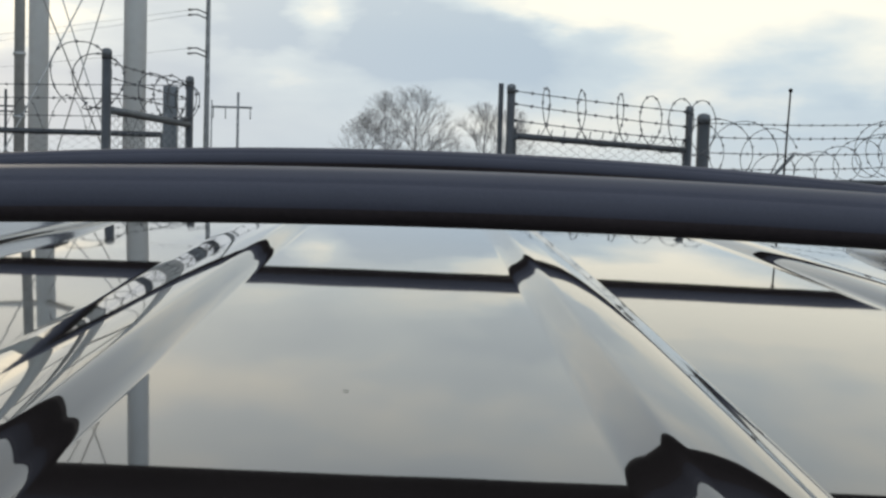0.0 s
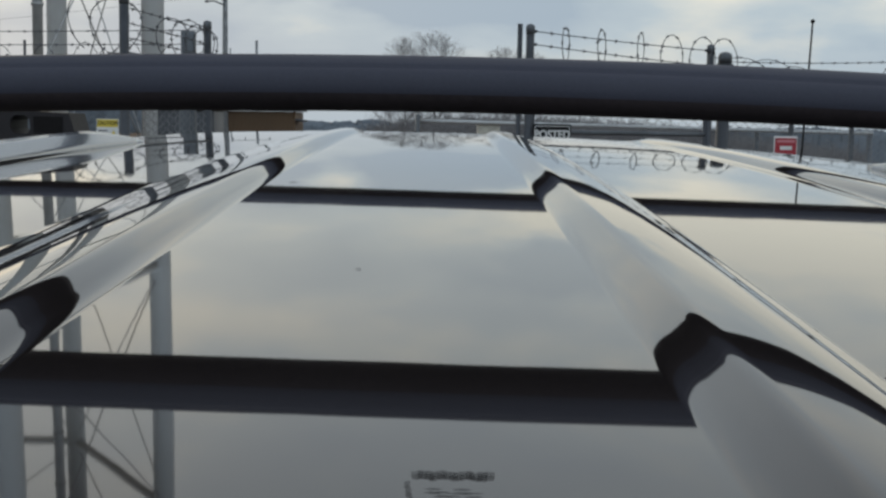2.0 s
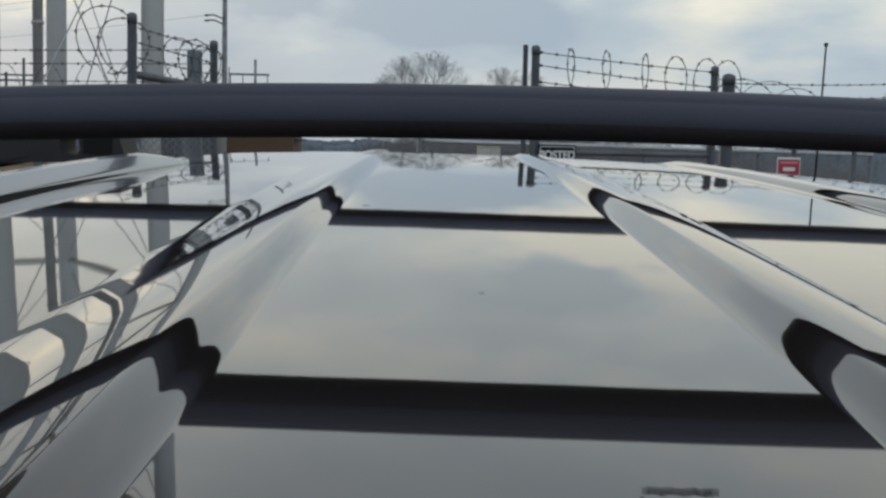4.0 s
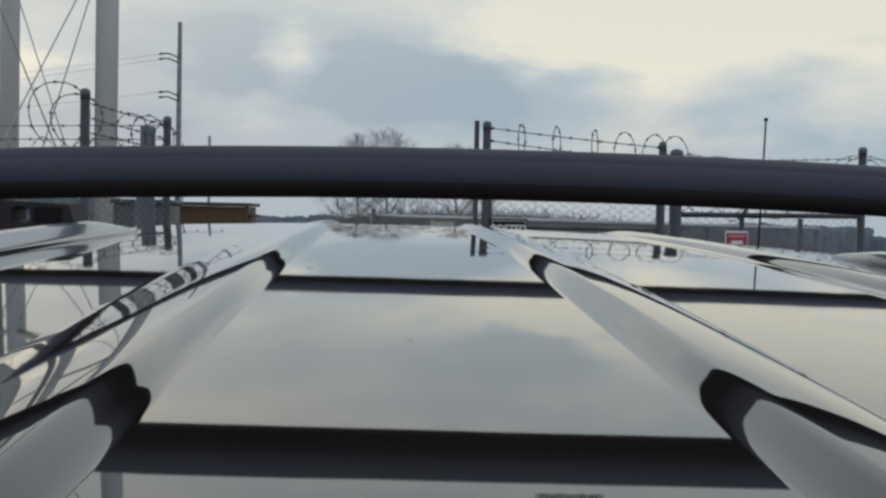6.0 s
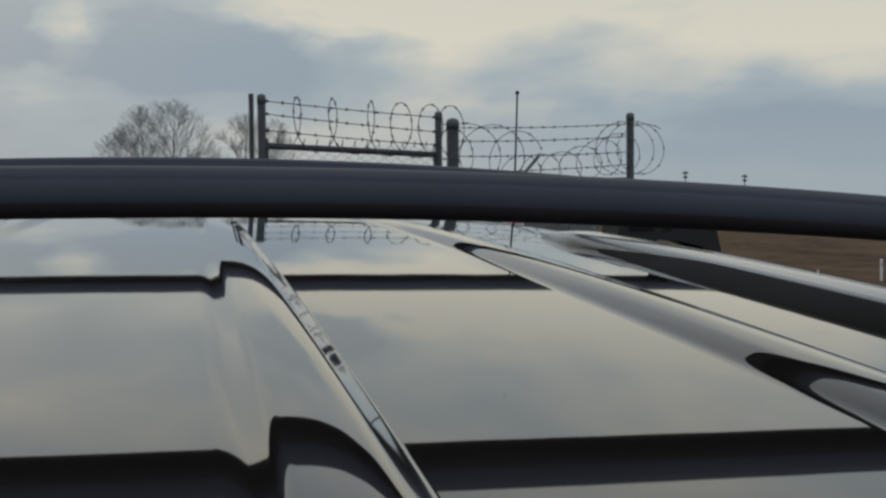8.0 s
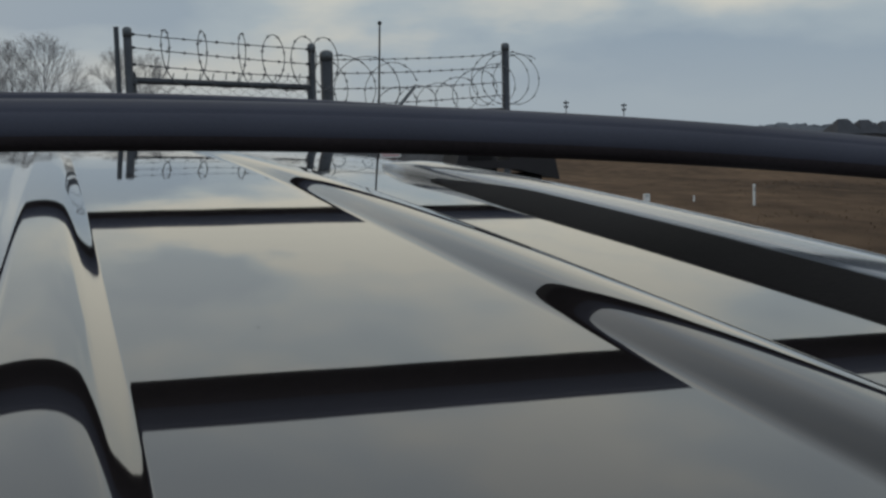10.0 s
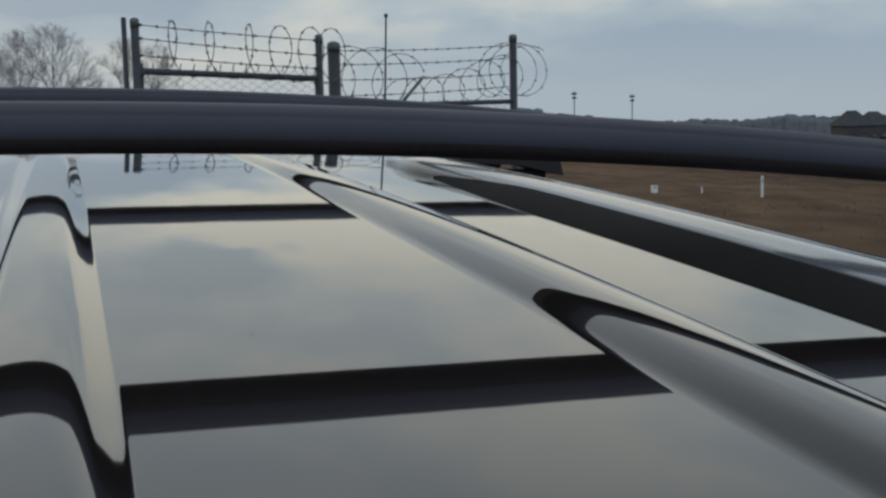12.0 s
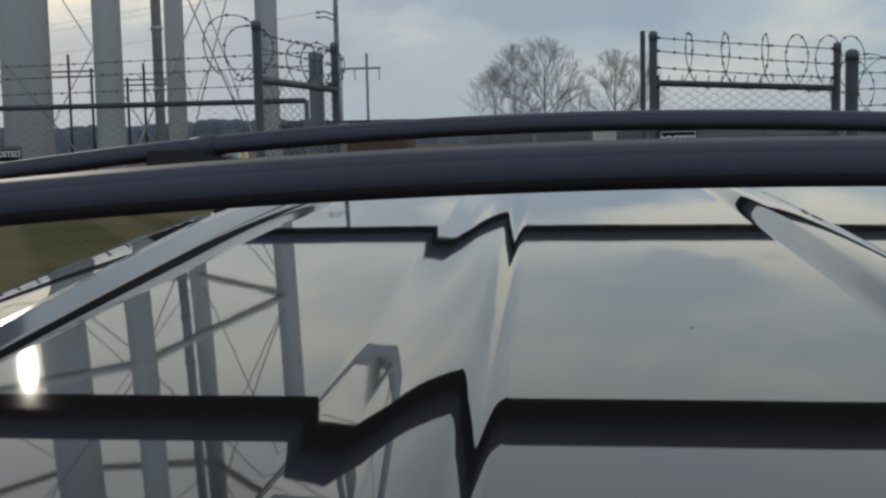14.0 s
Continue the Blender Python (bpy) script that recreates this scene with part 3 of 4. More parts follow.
def gate():
    ob = empty("pedestrian_gate", Matrix.Translation((G1[0], G1[1], 0)), "grey pipe pedestrian gate with barbed wire above", "gate")

    def put(name, bm, m, label=""):
        bmesh.ops.translate(bm, vec=(-G1[0], -G1[1], 0), verts=bm.verts)
        return part(name, bm, m, ob, label)
    a, b = (G1[0] + .03, G1[1] + .013), (G2[0] - .028, G2[1] - .012)
    bm = bmesh.new()
    tube(bm, between(a, b, 2.150, 2.103, 6), .021, 14)
    put("top_rail", bm, M_DARKPOST)
    bm = bmesh.new()
    tube(bm, between(a, b, 1.795, 1.79, 6), .016, 12)
    put("middle_rail", bm, M_GALV)
    bm = bmesh.new()
    tube(bm, between(a, b, .1, .1, 6), .02, 12)
    put("bottom_rail", bm, M_DARKPOST)
    for p in (a, b):
        bm = bmesh.new()
        tube(bm, [(p[0], p[1], .08), (p[0], p[1], 2.20 if p == a else 2.12)], .012, 10)
        put("upright", bm, M_DARKPOST)
    for z in (2.14, 1.2, .3):
        bm = bmesh.new()
        box(bm, a[0] - .015, a[1], z, .07, .06, .04, .006)
        put("hinge", bm, M_DARKPOST)
    for za, zb in ((2.441, 2.372), (2.357, 2.268), (2.250, 2.174)):
        bm = bmesh.new()
        wire(bm, between(a, b, za, zb, 44, .006), .0034, .10, random.Random(int(za * 100)))
        put("barbed_strand", bm, M_WIRE)
        for q, zq in ((a, za), (b, zb)):
            bm = bmesh.new()
            box(bm, q[0], q[1], zq, .03, .03, .018, .003)
            put("wire_clip", bm, M_DARKPOST)
    # loops of the coil along the gate, edge-on at first and opening towards the far post
    bm = bmesh.new()
    rnd = random.Random(3)
    last = None
    loops = [(-.03, .02), (.171, .019), (.373, .028), (.60, .027), (.785, .085), (.975, .10), (1.105, .11), (1.24, .1)]
    run = Vector((b[0] - a[0], b[1] - a[1], 0))
    axd = run.normalized()
    away, side = Vector((.174, .985, 0)), Vector((.985, -.174, 0))
    pts = []
    for (u0, _), (u1, half), (u2, _) in zip(loops, loops[1:], loops[2:]):
        deep = math.sqrt(.165 ** 2 - half ** 2)
        for k in range(48):
            v = k / 48
            w = abs(2 * v - 1) ** 3.2
            u = u1 + (((u2 - u1) if v > .5 else (u0 - u1)) * .5) * w
            c = Vector((a[0], a[1], 2.307 - .040 * u)) + run * u
            sn = math.sin(2 * math.pi * v)
            pts.append(c + Vector((0, 0, -(.175 + .018 * u) * math.cos(2 * math.pi * v) + rnd.uniform(-.001, .001))) + (away * deep + side * half) * sn)
    wire(bm, pts, .0034, .12, rnd, .013)
    put("wire_coil", bm, M_WIRE, "loose coil of barbed wire")
    f = fabric(a, b, .12, 2.158, "chain_link", None)
    f.parent = ob
    f.matrix_parent_inverse = ob.matrix_world.inverted()
    f["label"] = "grey chain-link mesh"
    return ob


gate()


def right_fence():
    ob = empty("chain_link_fence", Matrix.Translation((G3[0], G3[1], 0)), "chain-link fence panel with tangled barbed wire coils", "fence")

    def put(name, bm, m, label=""):
        bmesh.ops.translate(bm, vec=(-G3[0], -G3[1], 0), verts=bm.verts)
        return part(name, bm, m, ob, label)
    a, b = (G3[0] + .04, G3[1] + .025), (G4[0] - .03, G4[1] - .02)
    bm = bmesh.new()
    tube(bm, between(a, b, 1.90, 1.92, 8), .020, 12)
    put("top_rail", bm, M_DARKPOST)
    for za, zb in ((2.312, 2.400), (2.210, 2.293), (2.098, 2.16), (1.98, 2.05)):
        bm = bmesh.new()
        wire(bm, between(a, b, za, zb, 60, .012), .0034, .11, random.Random(int(za * 90)))
        put("barbed_strand", bm, M_WIRE)
    rnd = random.Random(12)
    bm = bmesh.new()
    coil(bm, (a[0] - .15, a[1] - .07), (a[0] + .62, a[1] + .40), 2.13, 2.12, .20, .20, 3.2, 62, 12, rnd, 1.05, .02)
    put("wire_coil", bm, M_WIRE, "loose coil of barbed wire")
    bm = bmesh.new()
    coil(bm, (a[0] + .45, a[1] + .30), (b[0] - .02, b[1]), 1.97, 2.14, .11, .17, 6.2, 48, 60, rnd, 1.0, .03, .3)
    put("wire_coil", bm, M_WIRE, "tangled coil of barbed wire")
    bm = bmesh.new()
    coil(bm, (b[0] - .1, b[1] - .06), (b[0] + .22, b[1] + .12), 2.20, 2.18, .235, .215, 2.6, 50, 38, rnd, 1.0, .02, .5)
    put("wire_coil", bm, M_WIRE, "coil end hanging past the post")
    bm = bmesh.new()
    p0 = Vector(between(a, b, 1.88, 1.88, 20)[6])
    tube(bm, [p0, p0 + Vector((.22, .05, .23))], .013, 8)
    put("loose_stake", bm, M_GALV, "short slanting grey stake")
    f = fabric(a, b, .1, 1.90, "chain_link", None)
    f.parent = ob
    f.matrix_parent_inverse = ob.matrix_world.inverted()
    f["label"] = "grey chain-link mesh"
    for u in (.33, .66):
        q = between(a, b, 0, 0, 100)[int(u * 100)]
        post((q[0], q[1] + .05), 1.90, .02, "slim grey line post of the fence", cap=False, material=M_GALV)


right_fence()

# the open leaf of the drive gate, seen nearly end-on
L1, L2, L3 = (-1.868, 7.42), (-1.573, 8.50), (-1.752, 8.74)
post(L1, 2.578, .0285)
post(L2, 2.505, .0265)


def square_post():
    ob = empty("square_post", Matrix.Translation((L3[0], L3[1], 0)), "flat grey square-section steel post", "fence post", "fence posts")
    bm = bmesh.new()
    box(bm, 0, 0, 1.10, .098, .06, 2.70, .004)
    part("pole", bm, M_GALV, ob)


square_post()


LEAF_LOOPS = ((-.165, -.02, 2.425, .170, .195, .5), (-.075, .10, 2.390, .155, .165, .6), (.175, .40, 2.345, .085, .130, .4),
              (.235, .62, 2.345, .095, .135, .5), (.275, .85, 2.335, .090, .130, .6), (.30, .98, 2.32, .08, .12, .5))


def gate_leaf():
    ob = empty("drive_gate_leaf", Matrix.Translation((L1[0], L1[1], 0)), "open pipe gate leaf with looping barbed wire", "gate")

    def put(name, bm, m, label=""):
        bmesh.ops.translate(bm, vec=(-L1[0], -L1[1], 0), verts=bm.verts)
        return part(name, bm, m, ob, label)
    for z in (2.205, 1.15, .12):
        bm = bmesh.new()
        tube(bm, between(L1, L2, z + .01, z - .03, 4), .024, 14)
        put("rail", bm, M_GALV)
    for za, zb in ((2.50, 2.44), (2.41, 2.35), (2.32, 2.27)):
        bm = bmesh.new()
        wire(bm, between(L1, L2, za, zb, 30), .0034, .11, random.Random(int(za * 70)))
        put("barbed_strand", bm, M_WIRE)
    rnd = random.Random(21)
    for label, loops in (("large loops of barbed wire", LEAF_LOOPS[:2]), ("smaller loops of barbed wire", LEAF_LOOPS[2:])):
        bm = bmesh.new()
        pts = []
        for k, (dx, dy, z, rx, rz, lean) in enumerate(loops):
            for q in range(40):
                v = q / 40
                a = 2 * math.pi * v + lean
                nx = loops[min(k + 1, len(loops) - 1)]
                w = v ** 4
                c = Vector((L1[0] + dx + (nx[0] - dx) * w * .5, L1[1] + dy + (nx[1] - dy) * v, z + (nx[2] - z) * w * .5))
                pts.append(c + Vector((-rx * math.sin(a), .05 * math.sin(2 * a), -rz * math.cos(a) + rnd.uniform(-.002, .002))))
        wire(bm, pts, .0036, .10, rnd, .014)
        put("wire_coil", bm, M_WIRE, label)
    f = fabric(L1, L2, .14, 2.19, "chain_link", None)
    f.parent = ob
    f.matrix_parent_inverse = ob.matrix_world.inverted()
    f["label"] = "grey chain-link mesh"


gate_leaf()


def left_fence():
    a, b = (-9.5, 11.3), (-2.29, 11.0)
    ob = empty("chain_link_fence", Matrix.Translation((b[0], b[1], gz(*b))), "long chain-link fence with three barbed strands", "fence")

    def put(name, bm, m, label=""):
        bmesh.ops.translate(bm, vec=(-b[0], -b[1], -gz(*b)), verts=bm.verts)
        return part(name, bm, m, ob, label)
    bm = bmesh.new()
    tube(bm, between(a, b, 2.16, 2.163, 10), .026, 12)
    put("top_rail", bm, M_DARKPOST)
    for z in (2.29, 2.42, 2.52):
        bm = bmesh.new()
        wire(bm, between(a, (L2[0] - .1, 8.9), z, z - .05, 120, .02), .0032, .13, random.Random(int(z * 55)))
        put("barbed_strand", bm, M_WIRE)
    f = fabric(a, b, .1, 2.14, "chain_link", None, .062)
    f.parent = ob
    f.matrix_parent_inverse = ob.matrix_world.inverted()
    f["label"] = "grey chain-link mesh"
    for x in (-2.29, -5.75, -9.2):
        post((x, 11.06 + (-2.29 - x) * .04), 2.18, .022, "slim grey line post of the fence", cap=False, material=M_GALV)
    rnd = random.Random(31)
    bm = bmesh.new()
    coil(bm, (-3.9, 11.05), (-2.35, 10.9), 2.33, 2.33, .16, .17, 4.0, 40, 30, rnd, 1.0, .03)
    put("wire_coil", bm, M_WIRE, "loose coil of barbed wire")


left_fence()


def far_fence():
    a, b = (-.22, 14.2), (5.0, 14.05)
    ob = empty("far_fence", Matrix.Translation((a[0], a[1], gz(*a))), "pale pipe-rail chain-link fence inside the yard", "fence")

    def put(name, bm, m, label=""):
        bmesh.ops.translate(bm, vec=(-a[0], -a[1], -gz(*a)), verts=bm.verts)
        return part(name, bm, m, ob, label)
    for z in (1.845,):
        bm = bmesh.new()
        tube(bm, between(a, b, z, z - .05, 8), .022, 10)
        put("top_rail", bm, M_PALE, "pale galvanised rail")
    for i in range(5):
        x = a[0] + (b[0] - a[0]) * i / 4
        bm = bmesh.new()
        tube(bm, [(x, 14.15, -.2), (x, 14.15, 1.92 if i == 0 else 1.83)], .028, 10)
        put("fence_post", bm, M_GALV)
    f = fabric(a, b, .1, 1.80, "chain_link", None, .075)
    f.parent = ob
    f.matrix_parent_inverse = ob.matrix_world.inverted()
    f["label"] = "grey chain-link mesh"


far_fence()

# ---- signs ----


def lettering(words, size, material, parent, m, name="lettering", bold=0.0):
    cu = bpy.data.curves.new(name, 'FONT')
    cu.body, cu.size, cu.align_x, cu.align_y, cu.extrude, cu.offset = words, size, 'CENTER', 'CENTER', .0006, bold
    tmp = bpy.data.objects.new(name, cu)
    scene.collection.objects.link(tmp)
    me = bpy.data.meshes.new_from_object(tmp)
    bpy.data.objects.remove(tmp)
    me.materials.clear()
    me.materials.append(material)
    ob = new(name, me)
    ob.parent = parent
    ob.matrix_basis = m
    return ob


def sign(m, w, h, label, board):
    """A thin upright board facing the car; m: the middle of its top edge."""
    ob = empty("warning_sign", m, label, "sign", "warning signs")
    bm = bmesh.new()
    box(bm, 0, 0, -h / 2, w, .004, h, .0015)
    part("board", bm, board, ob)
    for x in (-w * .42, w * .42):
        bm = bmesh.new()
        tube(bm, [(x, -.006, -.02), (x, .03, -.02)], .006, 8)
        part("fixing", bm, M_GALV, ob)
    return ob


def panel(ob, name, x0, x1, z0, z1, material, off=-.0034):
    bm = bmesh.new()
    box(bm, (x0 + x1) / 2, off, (z0 + z1) / 2, x1 - x0, .0012, z1 - z0)
    return part(name, bm, material, ob, smooth=False)


FACE = pose(0, 0, 0, 90, 0, 0)


def posted(m):
    ob = sign(m, .285, .36, "black posted sign with white border and letters", M_SIGNBLACK)
    for z in (-.014, -.346):
        panel(ob, "border", -.128, .128, z - .002, z + .002, M_SIGNWHITE)
    for x in (-.128, .128):
        panel(ob, "border", x - .002, x + .002, -.346, -.014, M_SIGNWHITE, -.0036)
    lettering("POSTED", .074, M_SIGNWHITE, ob, Matrix.Translation((0, -.0036, -.070)) @ FACE, bold=.0022)
    for i in range(4):
        panel(ob, "text_bar", -.10 + .01 * (i % 2), .10, -.155 - .045 * i, -.14 - .045 * i, M_SIGNWHITE)


tilt_gate = math.degrees(math.atan2(G2[1] - G1[1], G2[0] - G1[0]))
posted(pose(.765, 8.017, 1.846, 0, 0, tilt_gate))
posted(pose(-5.17, 11.06, 1.80, 0, 0, -2))


def caution(m):
    ob = sign(m, .20, .26, "white and yellow caution sign with a triangle", M_SIGNWHITE)
    panel(ob, "header", -.095, .095, -.072, -.005, M_SIGNYELLOW)
    lettering("CAUTION", .042, M_SIGNBLACK, ob, Matrix.Translation((0, -.0046, -.038)) @ FACE, bold=.001)
    bm = bmesh.new()
    v = [bm.verts.new(p) for p in ((.02, -.004, -.17), (.09, -.004, -.17), (.055, -.004, -.095))]
    bm.faces.new(v)
    part("triangle", bm, M_SIGNYELLOW, ob, smooth=False)
    for i in range(3):
        panel(ob, "text_bar", -.085, .0, -.11 - .03 * i, -.10 - .03 * i, M_SIGNBLACK)
    return ob


caution(pose(-2.93, 10.97, 1.815, 0, 0, -2))


def red_sign(m):
    ob = sign(m, .19, .20, "white sign with a red middle panel on the fence", M_SIGNWHITE)
    panel(ob, "red_panel", -.088, .088, -.122, -.012, M_SIGNRED)
    panel(ob, "text_bar", -.072, .072, -.042, -.026, M_SIGNPINK, -.0046)
    panel(ob, "text_bar", -.046, .050, -.092, -.066, M_SIGNWHITE, -.0046)
    for i in range(4):
        panel(ob, "text_bar", -.078 + .01 * (i % 2), .078 - .016 * (i % 3), -.141 - .015 * i, -.133 - .015 * i, M_SIGNPINK)
    return ob


red_sign(pose(2.61, 9.13, 1.785, 0, 0, 25) @ Matrix.Diagonal((1.16, 1, 1.10, 1)))

# ---- water tower ----

def build_tower():
    c = Vector((-21.0, 49.0, 0))
    legs = [Vector((*p, 0)) for p in ((-14.37, 39.1), (-11.64, 50.2), (-18.0, 58.2), (-26.2, 58.4), (-33.0, 50.5), (-31.0, 39.5), (-22.6, 34.6))]
    ob = empty("water_tower", Matrix.Translation(c), "white steel water tower legs with ring struts and rods", "water tower")

    def put(name, bm, label="", m=None):
        bmesh.ops.translate(bm, vec=-c, verts=bm.verts)
        return part(name, bm, m or M_TOWER, ob, label)
    top = 33.0
    for p in legs:
        z0 = gz(p.x, p.y)
        bm = bmesh.new()
        tube(bm, [(p.x, p.y, z0), (p.x, p.y, top)], .455, 28)
        put("leg", bm)
        bm = bmesh.new()
        tube(bm, [(p.x, p.y, z0 - .2), (p.x, p.y, z0 + .35)], .85, 20)
        put("footing", bm, "concrete footing", M_CONCRETE)
        for z in (13, 25.0):
            bm = bmesh.new()
            tube(bm, [(p.x, p.y, z - .06), (p.x, p.y, z + .06)], .463, 28)
            put("weld_band", bm)
    rp = Vector((-19.25, 43.9, 0))
    bm = bmesh.new()
    tube(bm, [(rp.x, rp.y, gz(rp.x, rp.y)), (rp.x, rp.y, top)], .89, 36)
    put("riser", bm, "wide white riser column")
    for level in (13.0, 25.0):
        for a, b in zip(legs, legs[1:] + legs[:1]):
            bm = bmesh.new()
            tube(bm, [(a.x, a.y, level), (b.x, b.y, level)], .20, 10)
            put("ring_strut", bm)
    for a, b in zip(legs, legs[1:] + legs[:1]):
        for z0, z1 in ((.3, 12.8), (13.2, 24.8), (25.2, 32.0)):
            for p, q in ((a, b), (b, a)):
                bm = bmesh.new()
                tube(bm, [(p.x, p.y, z0 + gz(p.x, p.y) * (z0 < 1)), (q.x, q.y, z1)], .030, 6)
                put("tie_rod", bm, "", M_PALE)
    # tank on the columns: unseen, added over them and sized to shade the legs
    bm = bmesh.new()
    prof = [(.5, 31.0), (8, 31.2), (14, 31.9), (17.5, 33.6), (19.3, 36.2), (19.8, 39.2), (19.0, 42.0), (15.5, 44.6), (9, 46.4), (.5, 47.2)]
    mx, my = sum(p.x for p in legs) / 7, sum(p.y for p in legs) / 7
    loft(bm, [[(mx + q * math.cos(2 * math.pi * k / 48), my + q * math.sin(2 * math.pi * k / 48), z) for k in range(48)] for q, z in prof])
    put("tank", bm, "broad white steel tank, unseen, added above the legs to shade them")
    # overflow pipe with couplings
    pp = (-15.45, 47.6)
    bm = bmesh.new()
    tube(bm, [(pp[0], pp[1], -.7), (pp[0], pp[1], top)], .195, 14)
    for k in range(10):
        z = 1.2 + 2.4 * k
        tube(bm, [(pp[0], pp[1], z - .07), (pp[0], pp[1], z + .07)], .235, 14)
    put("overflow_pipe", bm, "grey overflow pipe with couplings", M_PALE)


build_tower()

# ---- poles and yard equipment ----


def utility_pole():
    x, y = -10.41, 60.0
    ob = empty("utility_pole", Matrix.Translation((x, y, gz(x, y))), "tall weathered power pole with short side arms", "power pole")
    z0 = gz(x, y)
    bm = bmesh.new()
    tube(bm, [(0, 0, -.5), (0, 0, 5), (0, 0, 11.0 - z0)], .17, 12, r2=.10)
    part("pole", bm, M_WOOD, ob)
    for z in (9.45, 9.2, 7.6, 7.35):
        bm = bmesh.new()
        tube(bm, [(0, -.1, z - z0 - .18), (-.5, -.1, z - z0 + .02), (-.95, -.1, z - z0)], .035, 8)
        a = part("arm", bm, M_GALV, ob)
        bm = bmesh.new()
        for k in range(4):
            tube(bm, [(-.95 + .05 * k, -.1, z - z0 - .01), (-.93 + .05 * k, -.1, z - z0 - .01)], .06, 8)
        part("insulator", bm, M_RUBBER, a)
    return ob


utility_pole()


def h_frame():
    y = 120.0
    ob = empty("transmission_pole", Matrix.Translation((-17.8, y, gz(-17.8, y))), "distant wooden transmission structure with a cross arm", "power pole")
    z0 = gz(-17.8, y)
    for dx, h in ((0, 9.2), (-2.55, 8.4)):
        bm = bmesh.new()
        tube(bm, [(dx, 0, -.5), (dx, 0, h - z0)], .13 if dx == 0 else .07, 8)
        part("pole", bm, M_WOOD, ob)
    bm = bmesh.new()
    box(bm, -.6, 0, 7.75 - z0, 3.9, .2, .2)
    part("cross_arm", bm, M_WOOD, ob)
    for dx in (-2.4, -1.2, 1.2):
        bm = bmesh.new()
        tube(bm, [(dx, 0, 7.7 - z0), (dx, 0, 6.6 - z0)], .05, 6)
        part("insulator", bm, M_GALV, ob)


h_frame()


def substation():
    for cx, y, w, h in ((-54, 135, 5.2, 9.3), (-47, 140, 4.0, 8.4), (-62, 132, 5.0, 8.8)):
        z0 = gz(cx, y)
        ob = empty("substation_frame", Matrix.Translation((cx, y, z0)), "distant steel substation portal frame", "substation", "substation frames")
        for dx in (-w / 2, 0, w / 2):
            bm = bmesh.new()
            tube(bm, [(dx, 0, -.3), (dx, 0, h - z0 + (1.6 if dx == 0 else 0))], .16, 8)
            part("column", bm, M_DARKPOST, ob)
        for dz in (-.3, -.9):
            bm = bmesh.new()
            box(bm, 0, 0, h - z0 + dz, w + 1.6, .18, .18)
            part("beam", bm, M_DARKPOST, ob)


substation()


def power_lines():
    for i, (z, dz) in enumerate(((9.45, 1.0), (7.6, .8), (9.2, .5))):
        ob = tagged(new("power_line_" + "abc"[i]), "thin sagging overhead power line", "power line", "power lines")
        ob.name = "power_line"
        bm = bmesh.new()
        pts = []
        for k in range(25):
            u = k / 24
            pts.append((-11.3 - 60 * u, 60 + 55 * u, z + dz * u - 2.6 * u * (1 - u)))
        tube(bm, pts, .008, 5)
        part("wire", bm, M_WIRE, ob)


power_lines()


def cabinet(x0, x1, y, top, depth, label, material, name="equipment_cabinet"):
    cx = (x0 + x1) / 2
    z0 = gz(cx, y)
    ob = empty(name, Matrix.Translation((cx, y, z0)), label, "cabinet", "equipment cabinets")
    w, h = x1 - x0, top - z0
    bm = bmesh.new()
    box(bm, 0, depth / 2, h / 2 - .03, w, depth, h - .06, .012)
    part("body", bm, material, ob)
    bm = bmesh.new()
    box(bm, 0, depth / 2, h - .03, w + .05, depth + .06, .05, .01)
    part("lid", bm, material, ob)
    for s in (-1, 1):
        bm = bmesh.new()
        box(bm, s * w * .245, -.006, h * .52, w * .46, .012, h * .84, .004)
        d = part("door", bm, material, ob)
        bm = bmesh.new()
        box(bm, s * w * .06, -.02, h * .6, .02, .02, .12, .004)
        part("handle", bm, M_RUBBER, d)


cabinet(-2.86, -2.28, 12.6, 1.97, .6, "grey steel equipment cabinet behind the fence", M_GREYPAINT)
cabinet(.66, 1.02, 20.0, 1.84, .5, "small beige electrical cabinet in the yard", M_BEIGE)


def tan_building():
    x0, x1, y, top, depth = -12.7, -7.05, 60.0, 2.16, 4.0
    z0 = gz((x0 + x1) / 2, y)
    ob = empty("metal_shed", Matrix.Translation((x0, y, z0)), "low tan-brown metal-sided shed with a flat roof", "shed")
    w, h = x1 - x0, top - z0
    bm = bmesh.new()
    box(bm, w / 2, depth / 2, h / 2 - .1, w, depth, h + .1)
    part("wall", bm, M_TAN, ob, smooth=False)
    n = 30
    for i in range(n):
        bm = bmesh.new()
        box(bm, w * (i + .5) / n, -.02, h / 2, w / n * .7, .03, h - .1)
        part("siding_panel", bm, M_TAN, ob, smooth=False)
    bm = bmesh.new()
    box(bm, w / 2, depth / 2 - .1, h + .06, w + .4, depth + .5, .16, .02)
    part("roof", bm, M_GREYPAINT, ob, "grey roof edge")
    bm = bmesh.new()
    box(bm, w + .22, 1.0, h - .45, .45, 2.2, .10, .02, pose(0, 0, 0, 0, 8, 0))
    part("awning", bm, M_GREYPAINT, ob)
    bm = bmesh.new()
    tube(bm, [(w + .02, -.06, .1), (w + .02, -.06, h)], .05, 8)
    part("downpipe", bm, M_TAN, ob)


tan_building()

# ---- field: markers, lamps, house ----


